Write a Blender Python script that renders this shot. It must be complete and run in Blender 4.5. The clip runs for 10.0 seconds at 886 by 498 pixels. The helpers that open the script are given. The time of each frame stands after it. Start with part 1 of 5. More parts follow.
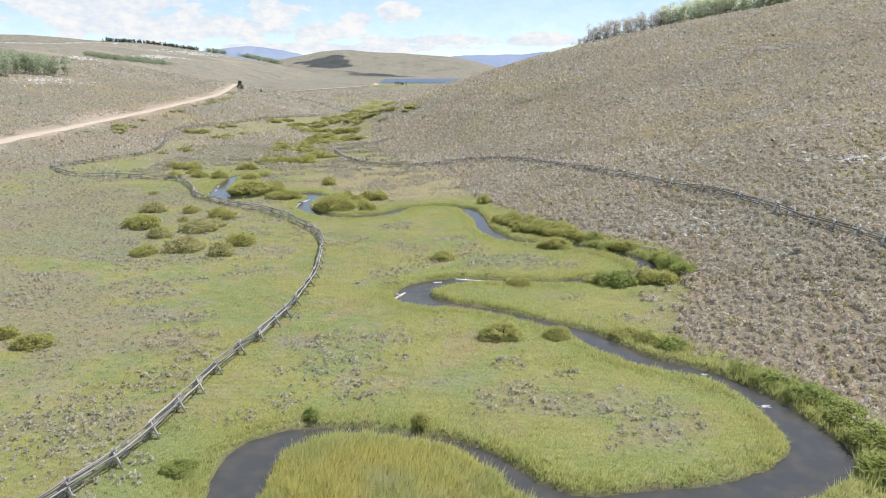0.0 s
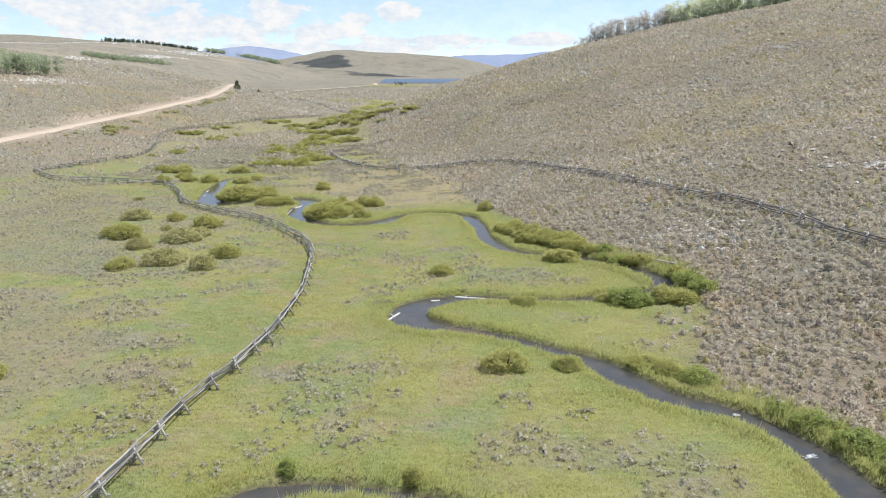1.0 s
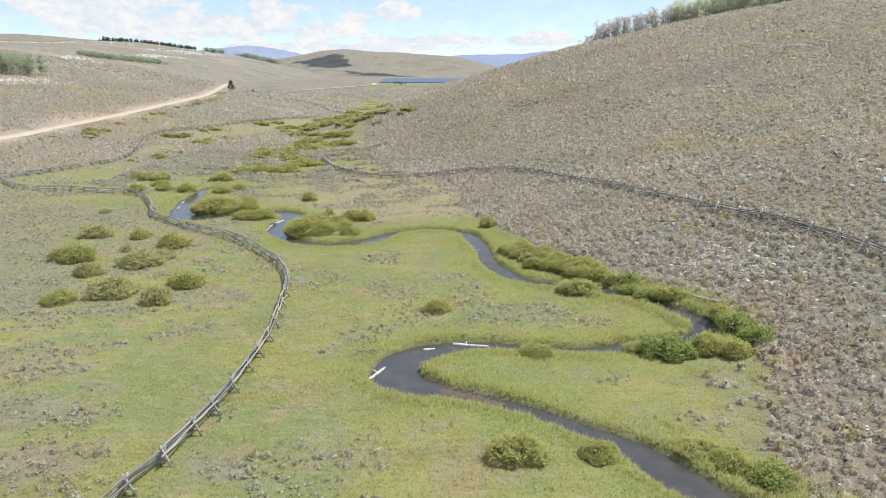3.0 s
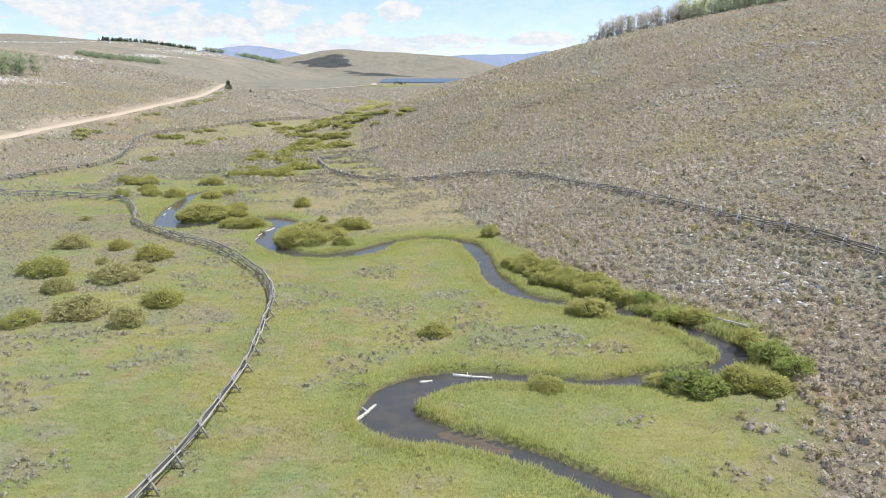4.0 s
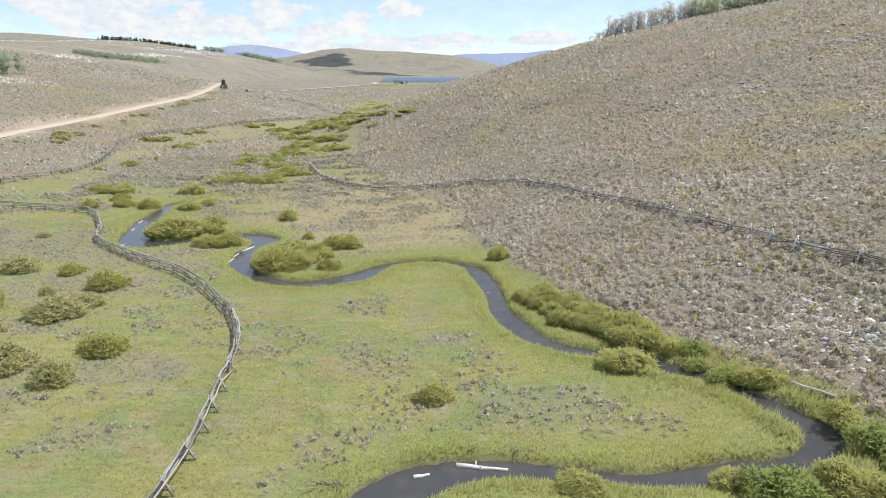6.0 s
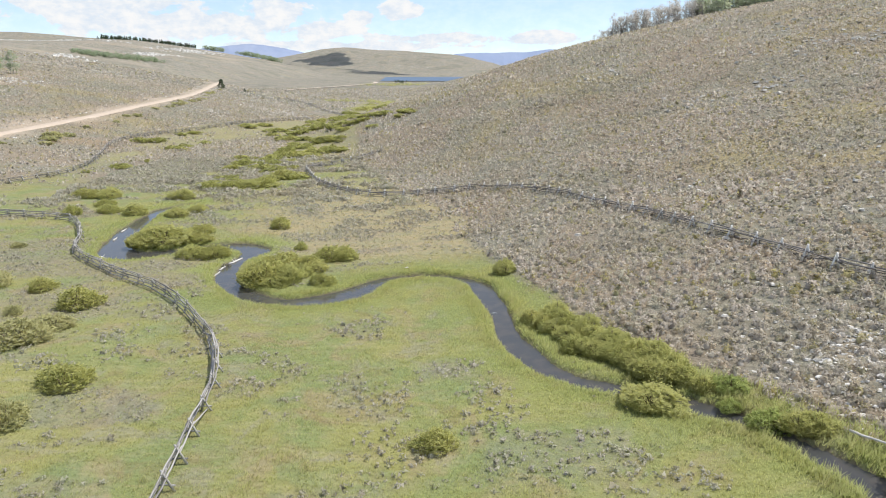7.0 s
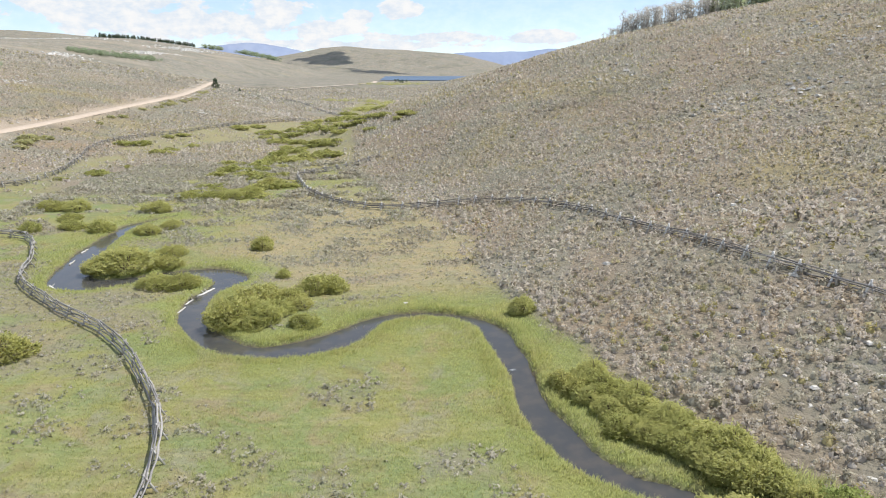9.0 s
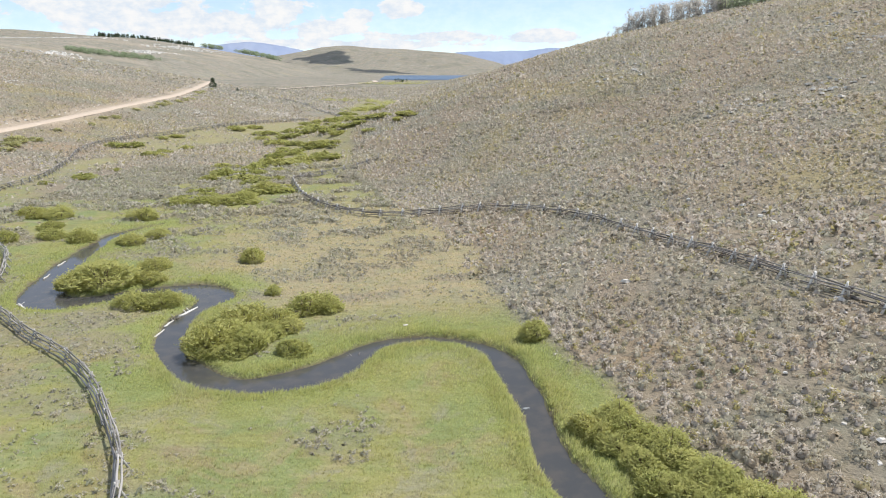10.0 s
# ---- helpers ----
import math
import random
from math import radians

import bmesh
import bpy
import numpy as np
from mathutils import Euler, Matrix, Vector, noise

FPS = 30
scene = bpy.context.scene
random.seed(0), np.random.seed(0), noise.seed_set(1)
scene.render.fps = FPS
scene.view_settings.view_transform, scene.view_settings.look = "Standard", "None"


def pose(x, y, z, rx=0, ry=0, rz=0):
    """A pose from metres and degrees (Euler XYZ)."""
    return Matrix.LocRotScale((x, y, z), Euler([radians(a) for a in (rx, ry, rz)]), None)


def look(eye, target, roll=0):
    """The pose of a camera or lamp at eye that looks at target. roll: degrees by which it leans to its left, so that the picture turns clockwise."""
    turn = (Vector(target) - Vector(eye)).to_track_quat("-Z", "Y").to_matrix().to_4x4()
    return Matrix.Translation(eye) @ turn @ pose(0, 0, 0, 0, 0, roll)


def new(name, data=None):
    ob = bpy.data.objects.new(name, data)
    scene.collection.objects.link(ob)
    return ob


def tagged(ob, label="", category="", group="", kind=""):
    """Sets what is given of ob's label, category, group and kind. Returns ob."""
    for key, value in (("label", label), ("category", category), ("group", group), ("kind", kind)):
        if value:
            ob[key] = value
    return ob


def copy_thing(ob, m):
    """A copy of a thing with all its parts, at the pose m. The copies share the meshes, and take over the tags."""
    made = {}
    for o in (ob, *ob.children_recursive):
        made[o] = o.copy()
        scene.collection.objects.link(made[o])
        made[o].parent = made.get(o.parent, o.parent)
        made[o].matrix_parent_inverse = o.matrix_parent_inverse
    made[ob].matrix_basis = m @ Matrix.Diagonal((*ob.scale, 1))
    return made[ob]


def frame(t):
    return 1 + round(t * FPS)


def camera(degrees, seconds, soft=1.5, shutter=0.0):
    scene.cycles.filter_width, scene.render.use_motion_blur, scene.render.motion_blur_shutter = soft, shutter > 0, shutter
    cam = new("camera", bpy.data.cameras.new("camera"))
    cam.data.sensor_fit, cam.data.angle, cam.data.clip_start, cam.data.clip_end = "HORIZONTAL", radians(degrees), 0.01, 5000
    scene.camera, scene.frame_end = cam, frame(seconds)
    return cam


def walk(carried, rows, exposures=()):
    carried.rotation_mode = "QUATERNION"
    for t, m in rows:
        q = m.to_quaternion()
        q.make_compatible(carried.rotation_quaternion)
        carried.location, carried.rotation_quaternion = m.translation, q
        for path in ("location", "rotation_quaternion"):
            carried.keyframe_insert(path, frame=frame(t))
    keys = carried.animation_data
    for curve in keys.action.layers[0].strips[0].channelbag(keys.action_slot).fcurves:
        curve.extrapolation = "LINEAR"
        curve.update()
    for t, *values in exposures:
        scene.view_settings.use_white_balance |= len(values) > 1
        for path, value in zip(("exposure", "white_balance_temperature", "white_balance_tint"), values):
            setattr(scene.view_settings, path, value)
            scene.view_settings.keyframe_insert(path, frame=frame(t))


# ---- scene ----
cam = camera(65.0, 10.0, 1.0)

PATH = [
    (0, (1.236, -2.405, 22.648), (1.201, -0.465, 22.161), -0.0),
    (0.5, (1.269, 0.887, 22.626), (1.235, 2.827, 22.14), 0.0),
    (1, (1.31, 4.185, 22.645), (1.275, 6.125, 22.158), 0.0),
    (1.5, (1.353, 7.495, 22.673), (1.319, 9.434, 22.186), 0.0),
    (2, (1.395, 10.814, 22.694), (1.361, 12.753, 22.206), 0.0),
    (2.5, (1.432, 14.139, 22.698), (1.398, 16.079, 22.21), -0.0),
    (3, (1.462, 17.466, 22.686), (1.427, 19.405, 22.198), -0.0),
    (3.5, (1.48, 20.788, 22.662), (1.444, 22.728, 22.173), -0.0),
    (4, (1.483, 24.104, 22.63), (1.447, 26.043, 22.142), -0.0),
    (4.5, (1.468, 27.41, 22.599), (1.43, 29.349, 22.11), -0.0),
    (5, (1.43, 30.708, 22.574), (1.392, 32.647, 22.085), 0.0),
    (5.5, (1.367, 34.002, 22.56), (1.327, 35.94, 22.07), 0.0),
    (6, (1.274, 37.296, 22.559), (1.234, 39.234, 22.069), 0.0),
    (6.5, (1.151, 40.597, 22.572), (1.11, 42.536, 22.081), 0.0),
    (7, (0.995, 43.912, 22.596), (0.954, 45.85, 22.104), 0.0),
    (7.5, (0.808, 47.244, 22.627), (0.768, 49.183, 22.134), 0.0),
    (8, (0.594, 50.597, 22.659), (0.553, 52.535, 22.166), 0.0),
    (8.5, (0.359, 53.964, 22.689), (0.318, 55.902, 22.195), 0.1),
    (9, (0.114, 57.333, 22.712), (0.074, 59.27, 22.218), 0.1),
    (9.5, (-0.125, 60.679, 22.731), (-0.165, 62.616, 22.236), 0.1),
    (10, (-0.334, 63.962, 22.751), (-0.375, 65.899, 22.255), 0.1),
]
walk(cam, [(t, look(eye, target, roll)) for t, eye, target, roll in PATH])

# ---------------------------------------------------------------- world, sun
SUN_EL, SUN_AZ = radians(63), radians(72)          # azimuth from +y towards +x
world = bpy.data.worlds.new("sky")
scene.world = world
world.use_nodes = True


def background(tree, strength):
    n = tree.nodes.new("ShaderNodeBackground")
    n.inputs["Strength"].default_value = strength
    return n


def math_node(tree, op, a, b=None, c=None):
    n = tree.nodes.new("ShaderNodeMath")
    n.operation = op
    for slot, v in zip(n.inputs, (a, b, c)):
        if v is None:
            continue
        if isinstance(v, (int, float)):
            slot.default_value = v
        else:
            tree.links.new(v, slot)
    return n.outputs[0]


def smooth_node(tree, v, lo, hi, to_lo=0.0, to_hi=1.0):
    n = tree.nodes.new("ShaderNodeMapRange")
    n.interpolation_type = "SMOOTHSTEP"
    tree.links.new(v, n.inputs["Value"])
    n.inputs["From Min"].default_value, n.inputs["From Max"].default_value = lo, hi
    n.inputs["To Min"].default_value, n.inputs["To Max"].default_value = to_lo, to_hi
    return n.outputs["Result"]


def mix_node(tree, fac, a, b):
    n = tree.nodes.new("ShaderNodeMix")
    n.data_type = "RGBA"
    for slot, v in ((n.inputs[0], fac), (n.inputs[6], a), (n.inputs[7], b)):
        if isinstance(v, (int, float)):
            slot.default_value = v
        elif isinstance(v, tuple):
            slot.default_value = (*v, 1)
        else:
            tree.links.new(v, slot)
    return n.outputs[2]


def noise_node(tree, vector, scale, detail=4.0, rough=0.55, distort=0.0):
    n = tree.nodes.new("ShaderNodeTexNoise")
    n.inputs["Scale"].default_value, n.inputs["Detail"].default_value = scale, detail
    n.inputs["Roughness"].default_value, n.inputs["Distortion"].default_value = rough, distort
    if vector is not None:
        tree.links.new(vector, n.inputs["Vector"])
    return n.outputs["Fac"]


def build_sky():
    tree = world.node_tree
    tree.nodes.clear()
    out = tree.nodes.new("ShaderNodeOutputWorld")
    sky = tree.nodes.new("ShaderNodeTexSky")
    sky.sky_type, sky.sun_disc = "NISHITA", False
    sky.sun_elevation, sky.sun_rotation = SUN_EL, SUN_AZ
    sky.altitude, sky.air_density, sky.dust_density, sky.ozone_density = 2300, 1.0, 0.4, 3.0
    clear = background(tree, SKY)
    tree.links.new(sky.outputs[0], clear.inputs["Color"])
    place = tree.nodes.new("ShaderNodeTexCoord")
    sep = tree.nodes.new("ShaderNodeSeparateXYZ")
    tree.links.new(place.outputs["Generated"], sep.inputs[0])
    az = math_node(tree, "ARCTAN2", sep.outputs[0], sep.outputs[1])
    el = sep.outputs[2]
    flat = tree.nodes.new("ShaderNodeCombineXYZ")
    tree.links.new(az, flat.inputs[0])
    tree.links.new(math_node(tree, "MULTIPLY", el, 1.7), flat.inputs[1])
    puffs = noise_node(tree, flat.outputs[0], 17, 9, 0.6, 0.25)
    fine = noise_node(tree, flat.outputs[0], 60, 6, 0.6)
    # cumulus banks near the skyline: azimuth, elevation, half width, half height
    banks = [(-0.46, 0.085, 0.15, 0.034), (-0.36, 0.062, 0.20, 0.024), (-0.66, 0.105, 0.14, 0.022), (-0.245, 0.080, 0.050, 0.022),
             (-0.19, 0.055, 0.055, 0.014), (-0.083, 0.081, 0.036, 0.014), (-0.13, 0.073, 0.028, 0.010), (-0.03, 0.046, 0.10, 0.008), (0.10, 0.045, 0.09, 0.010), (-0.16, 0.036, 0.2, 0.007)]
    total = None
    for a, e, w, h in banks:
        da = math_node(tree, "DIVIDE", math_node(tree, "SUBTRACT", az, a), w)
        de = math_node(tree, "DIVIDE", math_node(tree, "SUBTRACT", el, e), h)
        d = math_node(tree, "SQRT", math_node(tree, "ADD", math_node(tree, "MULTIPLY", da, da), math_node(tree, "MULTIPLY", de, de)))
        inside = math_node(tree, "SUBTRACT", 1.0, d)
        total = inside if total is None else math_node(tree, "MAXIMUM", total, inside)
    total = math_node(tree, "MAXIMUM", total, -1.2)
    # broken cloud over the rest of the sky
    above = smooth_node(tree, el, 0.13, 0.3, -1.2, 0.0)
    total = math_node(tree, "MAXIMUM", total, above)
    body = math_node(tree, "ADD", total, math_node(tree, "MULTIPLY", math_node(tree, "SUBTRACT", puffs, 0.485), 3.4))
    cover = smooth_node(tree, body, 0.0, 0.3)
    thin = smooth_node(tree, noise_node(tree, flat.outputs[0], 7, 6), 0.5, 0.8, 0.0, 0.25)
    veil = math_node(tree, "MULTIPLY", thin, smooth_node(tree, el, 0.02, 0.13, 1.0, 0.5))
    cover = math_node(tree, "MAXIMUM", cover, math_node(tree, "MAXIMUM", veil, 0.33))
    haze = smooth_node(tree, el, 0.16, 0.34, 0.0, 0.75)
    cover = math_node(tree, "ADD", math_node(tree, "MULTIPLY", cover, math_node(tree, "SUBTRACT", 1.0, haze)), math_node(tree, "MULTIPLY", haze, 0.42))
    shade = smooth_node(tree, math_node(tree, "ADD", math_node(tree, "MULTIPLY", fine, 0.5), math_node(tree, "MULTIPLY", puffs, 0.6)), 0.42, 0.68)
    white = mix_node(tree, shade, (0.76, 0.85, 0.96), (1.0, 1.0, 1.0))
    cloud = background(tree, CLOUD)
    tree.links.new(white, cloud.inputs["Color"])
    both = tree.nodes.new("ShaderNodeMixShader")
    tree.links.new(cover, both.inputs[0])
    tree.links.new(clear.outputs[0], both.inputs[1])
    tree.links.new(cloud.outputs[0], both.inputs[2])
    tree.links.new(both.outputs[0], out.inputs[0])


SKY, CLOUD = 0.17, 0.96
build_sky()
sun = new("sun", bpy.data.lights.new("sun", "SUN"))
sun.data.energy, sun.data.angle, sun.data.color = 3.9, radians(1.0), (1.0, 0.96, 0.9)
toward = Vector((math.sin(SUN_AZ) * math.cos(SUN_EL), math.cos(SUN_AZ) * math.cos(SUN_EL), math.sin(SUN_EL)))
sun.matrix_world = look(toward * 100, (0, 0, 0))

# ---------------------------------------------------------------- shape of the land


def lattice(i, j, seed):
    h = (i.astype(np.int64) * 374761393 + j.astype(np.int64) * 668265263 + seed * 1442695041) & 0x7FFFFFFF
    h = ((h ^ (h >> 13)) * 1274126177) & 0x7FFFFFFF
    return ((h ^ (h >> 16)) & 0xFFFF) / 65535.0


def vnoise(x, y, seed=0):
    """Smooth noise of period 1, between 0 and 1."""
    i, j = np.floor(x), np.floor(y)
    u, v = x - i, y - j
    u, v = u * u * (3 - 2 * u), v * v * (3 - 2 * v)
    a, b = lattice(i, j, seed), lattice(i + 1, j, seed)
    c, d = lattice(i, j + 1, seed), lattice(i + 1, j + 1, seed)
    return (a * (1 - u) + b * u) * (1 - v) + (c * (1 - u) + d * u) * v


def fbm(x, y, seed=0, octaves=3):
    total, size, gain = 0.0, 1.0, 0.5
    for k in range(octaves):
        total = total + gain * vnoise(x * size, y * size, seed + 17 * k)
        size, gain = size * 2.1, gain * 0.5
    return total / (1 - 0.5 ** octaves)


def ease(u):
    u = np.clip(u, 0, 1)
    return u * u * (3 - 2 * u)


def bend(y, at, values):
    """A smooth curve through a few values."""
    at, values = np.array(at, float), np.array(values, float)
    m = np.gradient(values, at)
    i = np.clip(np.searchsorted(at, y) - 1, 0, len(at) - 2)
    h = at[i + 1] - at[i]
    u = np.clip((y - at[i]) / h, 0, 1)
    return (values[i] * (1 + 2 * u) * (1 - u) ** 2 + m[i] * h * u * (1 - u) ** 2
            + values[i + 1] * u * u * (3 - 2 * u) + m[i + 1] * h * u * u * (u - 1))


def hillside(x, y, side, toe_at, toe, slope_at, slope, height):
    """A slope that rises from its toe line and rounds off towards a height."""
    d = side * (x - bend(y, toe_at, toe))
    s, top = bend(y, slope_at, slope), bend(y, slope_at, height)
    return top * (1 - np.exp(-s * 0.5 * (d + np.sqrt(d * d + 64)) / top))


def right_hill(x, y):
    z = hillside(x, y, 1, (40, 75, 110, 150, 200, 300, 450, 700), (32.7, 21.5, 7.5, 2.9, -9.7, -54.5, -25.1, -45.8),
                 (80, 180, 350, 700), (0.263, 0.315, 0.394, 0.274), (51.9, 107.9, 115.7, 56.6))
    z = z - 0.034 * np.maximum(0, x - 50) * ease((y - 200) / 120)
    return np.maximum(z, 0) * (1 - ease((y - 1000) / 450))


def left_hill(x, y):
    z = hillside(x, y, -1, (40, 100, 190, 270, 340, 430, 560, 900), (-100, -100, -95.1, -102.6, -76.9, -78.5, -88.9, -428.1),
                 (150, 300, 500, 900), (0.197, 0.253, 0.206, 0.347), (45.9, 52.3, 70.8, 157.6))
    z = z - np.minimum(80, 0.15 * np.maximum(0, -620 - 0.28 * np.maximum(0, y - 1050) - x)) * (1 - ease((y - 2000) / 300)) * ease((y - 650) / 300)
    return z * (1 - ease((y - 2450) / 450))


LAKE = 6.4


def far_hill(x, y):
    """The long round hill behind the lake."""
    crest = bend(x, (-1500, -929, -753, -654, -554, -441, -300, -187, -17, 67, 180, 236, 500), (55, 86, 111, 127, 135, 129, 118, 111, 98, 84, 60, 46, 20))
    rise = np.where(y < 3600, np.exp(-((3600 - y) / 430) ** 2), np.exp(-((y - 3600) / 700) ** 2))
    return crest * rise


def base(x, y):
    """The land without the stream, the road and its small unevenness."""
    z = -1.2 * ease((y - 40) / 100) + (LAKE + 0.4) * ease((y - 650) / 700)
    z = z + right_hill(x, y) + left_hill(x, y) + far_hill(x, y)
    basin = ease((y - 1450) / 60) * (1 - ease((y - 3120) / 60)) * ease((x + 0.092 * y) / 30) * (1 - ease((x - 150) / 200))
    return z - 2.5 * basin


def spline(points, step=0.6):
    """A smooth line through points, by Catmull-Rom."""
    p = np.array(points, float)
    p = np.vstack([2 * p[0] - p[1], p, 2 * p[-1] - p[-2]])
    out = []
    for k in range(1, len(p) - 2):
        n = max(2, int(np.hypot(*(p[k + 1] - p[k])[:2]) / step))
        u = np.linspace(0, 1, n, endpoint=False)[:, None]
        out.append(0.5 * (2 * p[k] + (p[k + 1] - p[k - 1]) * u + (2 * p[k - 1] - 5 * p[k] + 4 * p[k + 1] - p[k + 2]) * u * u
                          + (3 * p[k] - p[k - 1] - 3 * p[k + 1] + p[k + 2]) * u ** 3))
    return np.vstack(out + [p[-2:-1]])


# the stream, reach by reach: x, y, half width
LOWER = [(-16, 22, 1.3), (-12, 27.5, 1.4), (-11.1, 31.2, 1.4), (-11.2, 34, 1.55), (-11.0, 36.0, 1.5), (-9.8, 37.5, 1.3), (-8.3, 38.4, 0.85), (-7.0, 38.8, 0.58), (-4.3, 38.75, 0.46),
         (-1.8, 38.25, 0.48), (0.5, 37.45, 0.48), (2.2, 36.5, 0.54), (3.5, 35.3, 0.63), (4.9, 33.4, 0.75), (5.9, 32.1, 0.9), (9, 30.8, 1.0), (12.9, 31.4, 1.1), (17, 31.8, 1.2)]
BENDS = [(17, 31.8, 1.2), (20.5, 33.2, 1.5), (22.8, 34.8, 1.75), (23.8, 36.5, 1.65), (23.9, 38.2, 1.4), (23.75, 40, 1.2), (23.4, 42.2, 1.0), (22.8, 44.1, 0.78), (21.9, 45.8, 0.72), (20.8, 47.4, 0.9),
         (19.0, 48.8, 1.1), (17.2, 50.0, 1.1), (15.7, 51.6, 1.2), (14.4, 53.6, 1.3), (13.1, 56.1, 1.1), (11.9, 57.6, 0.85), (10, 59.2, 0.8), (8.2, 60.9, 0.75), (5.5, 62.7, 0.8), (3.1, 64.1, 0.85), (0.9, 64.9, 1.1)]
LOOP = [(0.9, 64.9, 1.1), (-1.2, 65.7, 1.6), (-3.0, 67.2, 1.8), (-3.3, 69.2, 1.7), (-2.6, 71.2, 1.7), (-1.2, 72.8, 1.6), (0.8, 73.8, 1.35), (3.2, 74.3, 1.0), (7, 73.8, 0.85), (10.7, 73.2, 0.68),
        (13, 73, 0.78), (15.2, 73.3, 0.9), (17.6, 73.7, 0.88), (20.2, 73.9, 0.82), (22.2, 74.4, 0.95), (23.6, 75.7, 1.0), (23.8, 77.2, 0.95), (23.1, 79, 0.85), (22.2, 80.8, 0.7)]
MIDDLE = [(22.2, 80.8, 0.7), (21.2, 83, 0.55), (20.4, 84.4, 0.55), (19.3, 85.7, 0.65), (17.6, 87.4, 0.75), (16.4, 88.7, 0.62), (14.8, 90, 0.63), (12.5, 91.4, 0.8), (10.4, 92.8, 0.8), (8.9, 94.4, 0.85),
          (7.6, 96.5, 0.98), (6.8, 98.5, 1.1), (6.0, 101, 1.0), (5.5, 104, 0.82), (5.3, 107.5, 0.82), (5.0, 110.5, 0.95), (4.4, 113, 1.02), (3.7, 116.8, 0.97), (2.6, 119.5, 0.8), (0.3, 121.9, 0.68), (-3, 123.2, 0.66)]
ISLES = [(-3, 123.2, 0.66), (-6.1, 122.6, 0.8), (-8, 121.2, 0.95), (-9.4, 118.6, 1.4), (-10.8, 116.3, 1.9), (-12.7, 114.7, 2.0), (-15.5, 113.5, 1.55), (-17.9, 113.5, 1.2), (-20.1, 114.4, 1.3), (-22.4, 116.5, 1.3),
         (-24.7, 119.4, 1.2), (-26.5, 122.5, 1.2), (-27.4, 126.3, 1.15), (-27.5, 129.8, 1.15), (-26.9, 133, 1.3), (-26.8, 136, 1.9), (-29.2, 138.5, 1.9), (-33.2, 138.2, 1.6), (-36.5, 136.4, 1.5)]
UPPER = [(-36.5, 136.4, 1.5), (-39.2, 134.6, 1.6), (-42.2, 133.4, 2.3), (-44.6, 134.1, 2.4), (-46.6, 136.8, 2.1), (-48.4, 142.3, 1.8), (-50, 148.5, 1.6), (-51.1, 155, 1.25), (-51.6, 160.3, 0.9),
         (-52, 164.5, 1.0), (-50.4, 168.5, 0.7), (-48, 171.5, 0.4)]
STREAM = np.vstack([spline(r) for r in (LOWER, BENDS, LOOP, MIDDLE, ISLES, UPPER)])


def stream_edge(x, y):
    """How far a place lies from the water's edge; below zero in the water."""
    shape = np.shape(x)
    x, y = np.ravel(x), np.ravel(y)
    best = np.full(x.shape, 60.0)
    for k in range(0, len(STREAM), 40):
        c = STREAM[k:k + 40]
        near = np.nonzero((x > c[:, 0].min() - 12) & (x < c[:, 0].max() + 12) & (y > c[:, 1].min() - 12) & (y < c[:, 1].max() + 12))[0]
        for part_of in np.array_split(near, max(1, len(near) // 40000)):
            if len(part_of):
                d = np.hypot(x[part_of, None] - c[:, 0], y[part_of, None] - c[:, 1]) - c[:, 2]
                best[part_of] = np.minimum(best[part_of], d.min(1))
    best = best - 0.04 + np.where(best < 12, 0.34 * (fbm(x / 1.1, y / 1.1, 5, 2) - 0.5) + 0.3 * (fbm(x / 4.5, y / 4.5, 9, 2) - 0.5), 0)
    return best.reshape(shape)


ROAD = spline([(-112, 120), (-119.5, 160), (-124.2, 190), (-126.0, 206), (-128.3, 225), (-131.6, 247), (-133.0, 268), (-132.0, 283), (-130.2, 299), (-128, 318), (-127, 345),
               (-133, 388), (-144.5, 437), (-160, 503), (-176, 566), (-196, 620), (-235, 680)], 3.0)
FAR_ROAD = spline([(-215, 900), (-190, 990), (-160, 1080), (-135, 1200), (-150, 1330)], 8.0)


def road_part(x, y, line=ROAD, reach=14.0):
    """Distance from the road's middle, its height there, and the side (above or below it)."""
    shape = np.shape(x)
    x, y = np.ravel(x), np.ravel(y)
    d, h = np.full(x.shape, 99.0), np.zeros(x.shape)
    z = base(line[:, 0], line[:, 1])
    near = np.nonzero((x > line[:, 0].min() - reach) & (x < line[:, 0].max() + reach) & (y > line[:, 1].min() - reach) & (y < line[:, 1].max() + reach))[0]
    for some in np.array_split(near, max(1, len(near) // 20000)):
        if len(some):
            all_d = np.hypot(x[some, None] - line[:, 0], y[some, None] - line[:, 1])
            w = np.exp(-((all_d - all_d.min(1)[:, None]) / 2.0) ** 2)
            d[some], h[some] = all_d.min(1), (w * z).sum(1) / w.sum(1)
    return d.reshape(shape), h.reshape(shape)


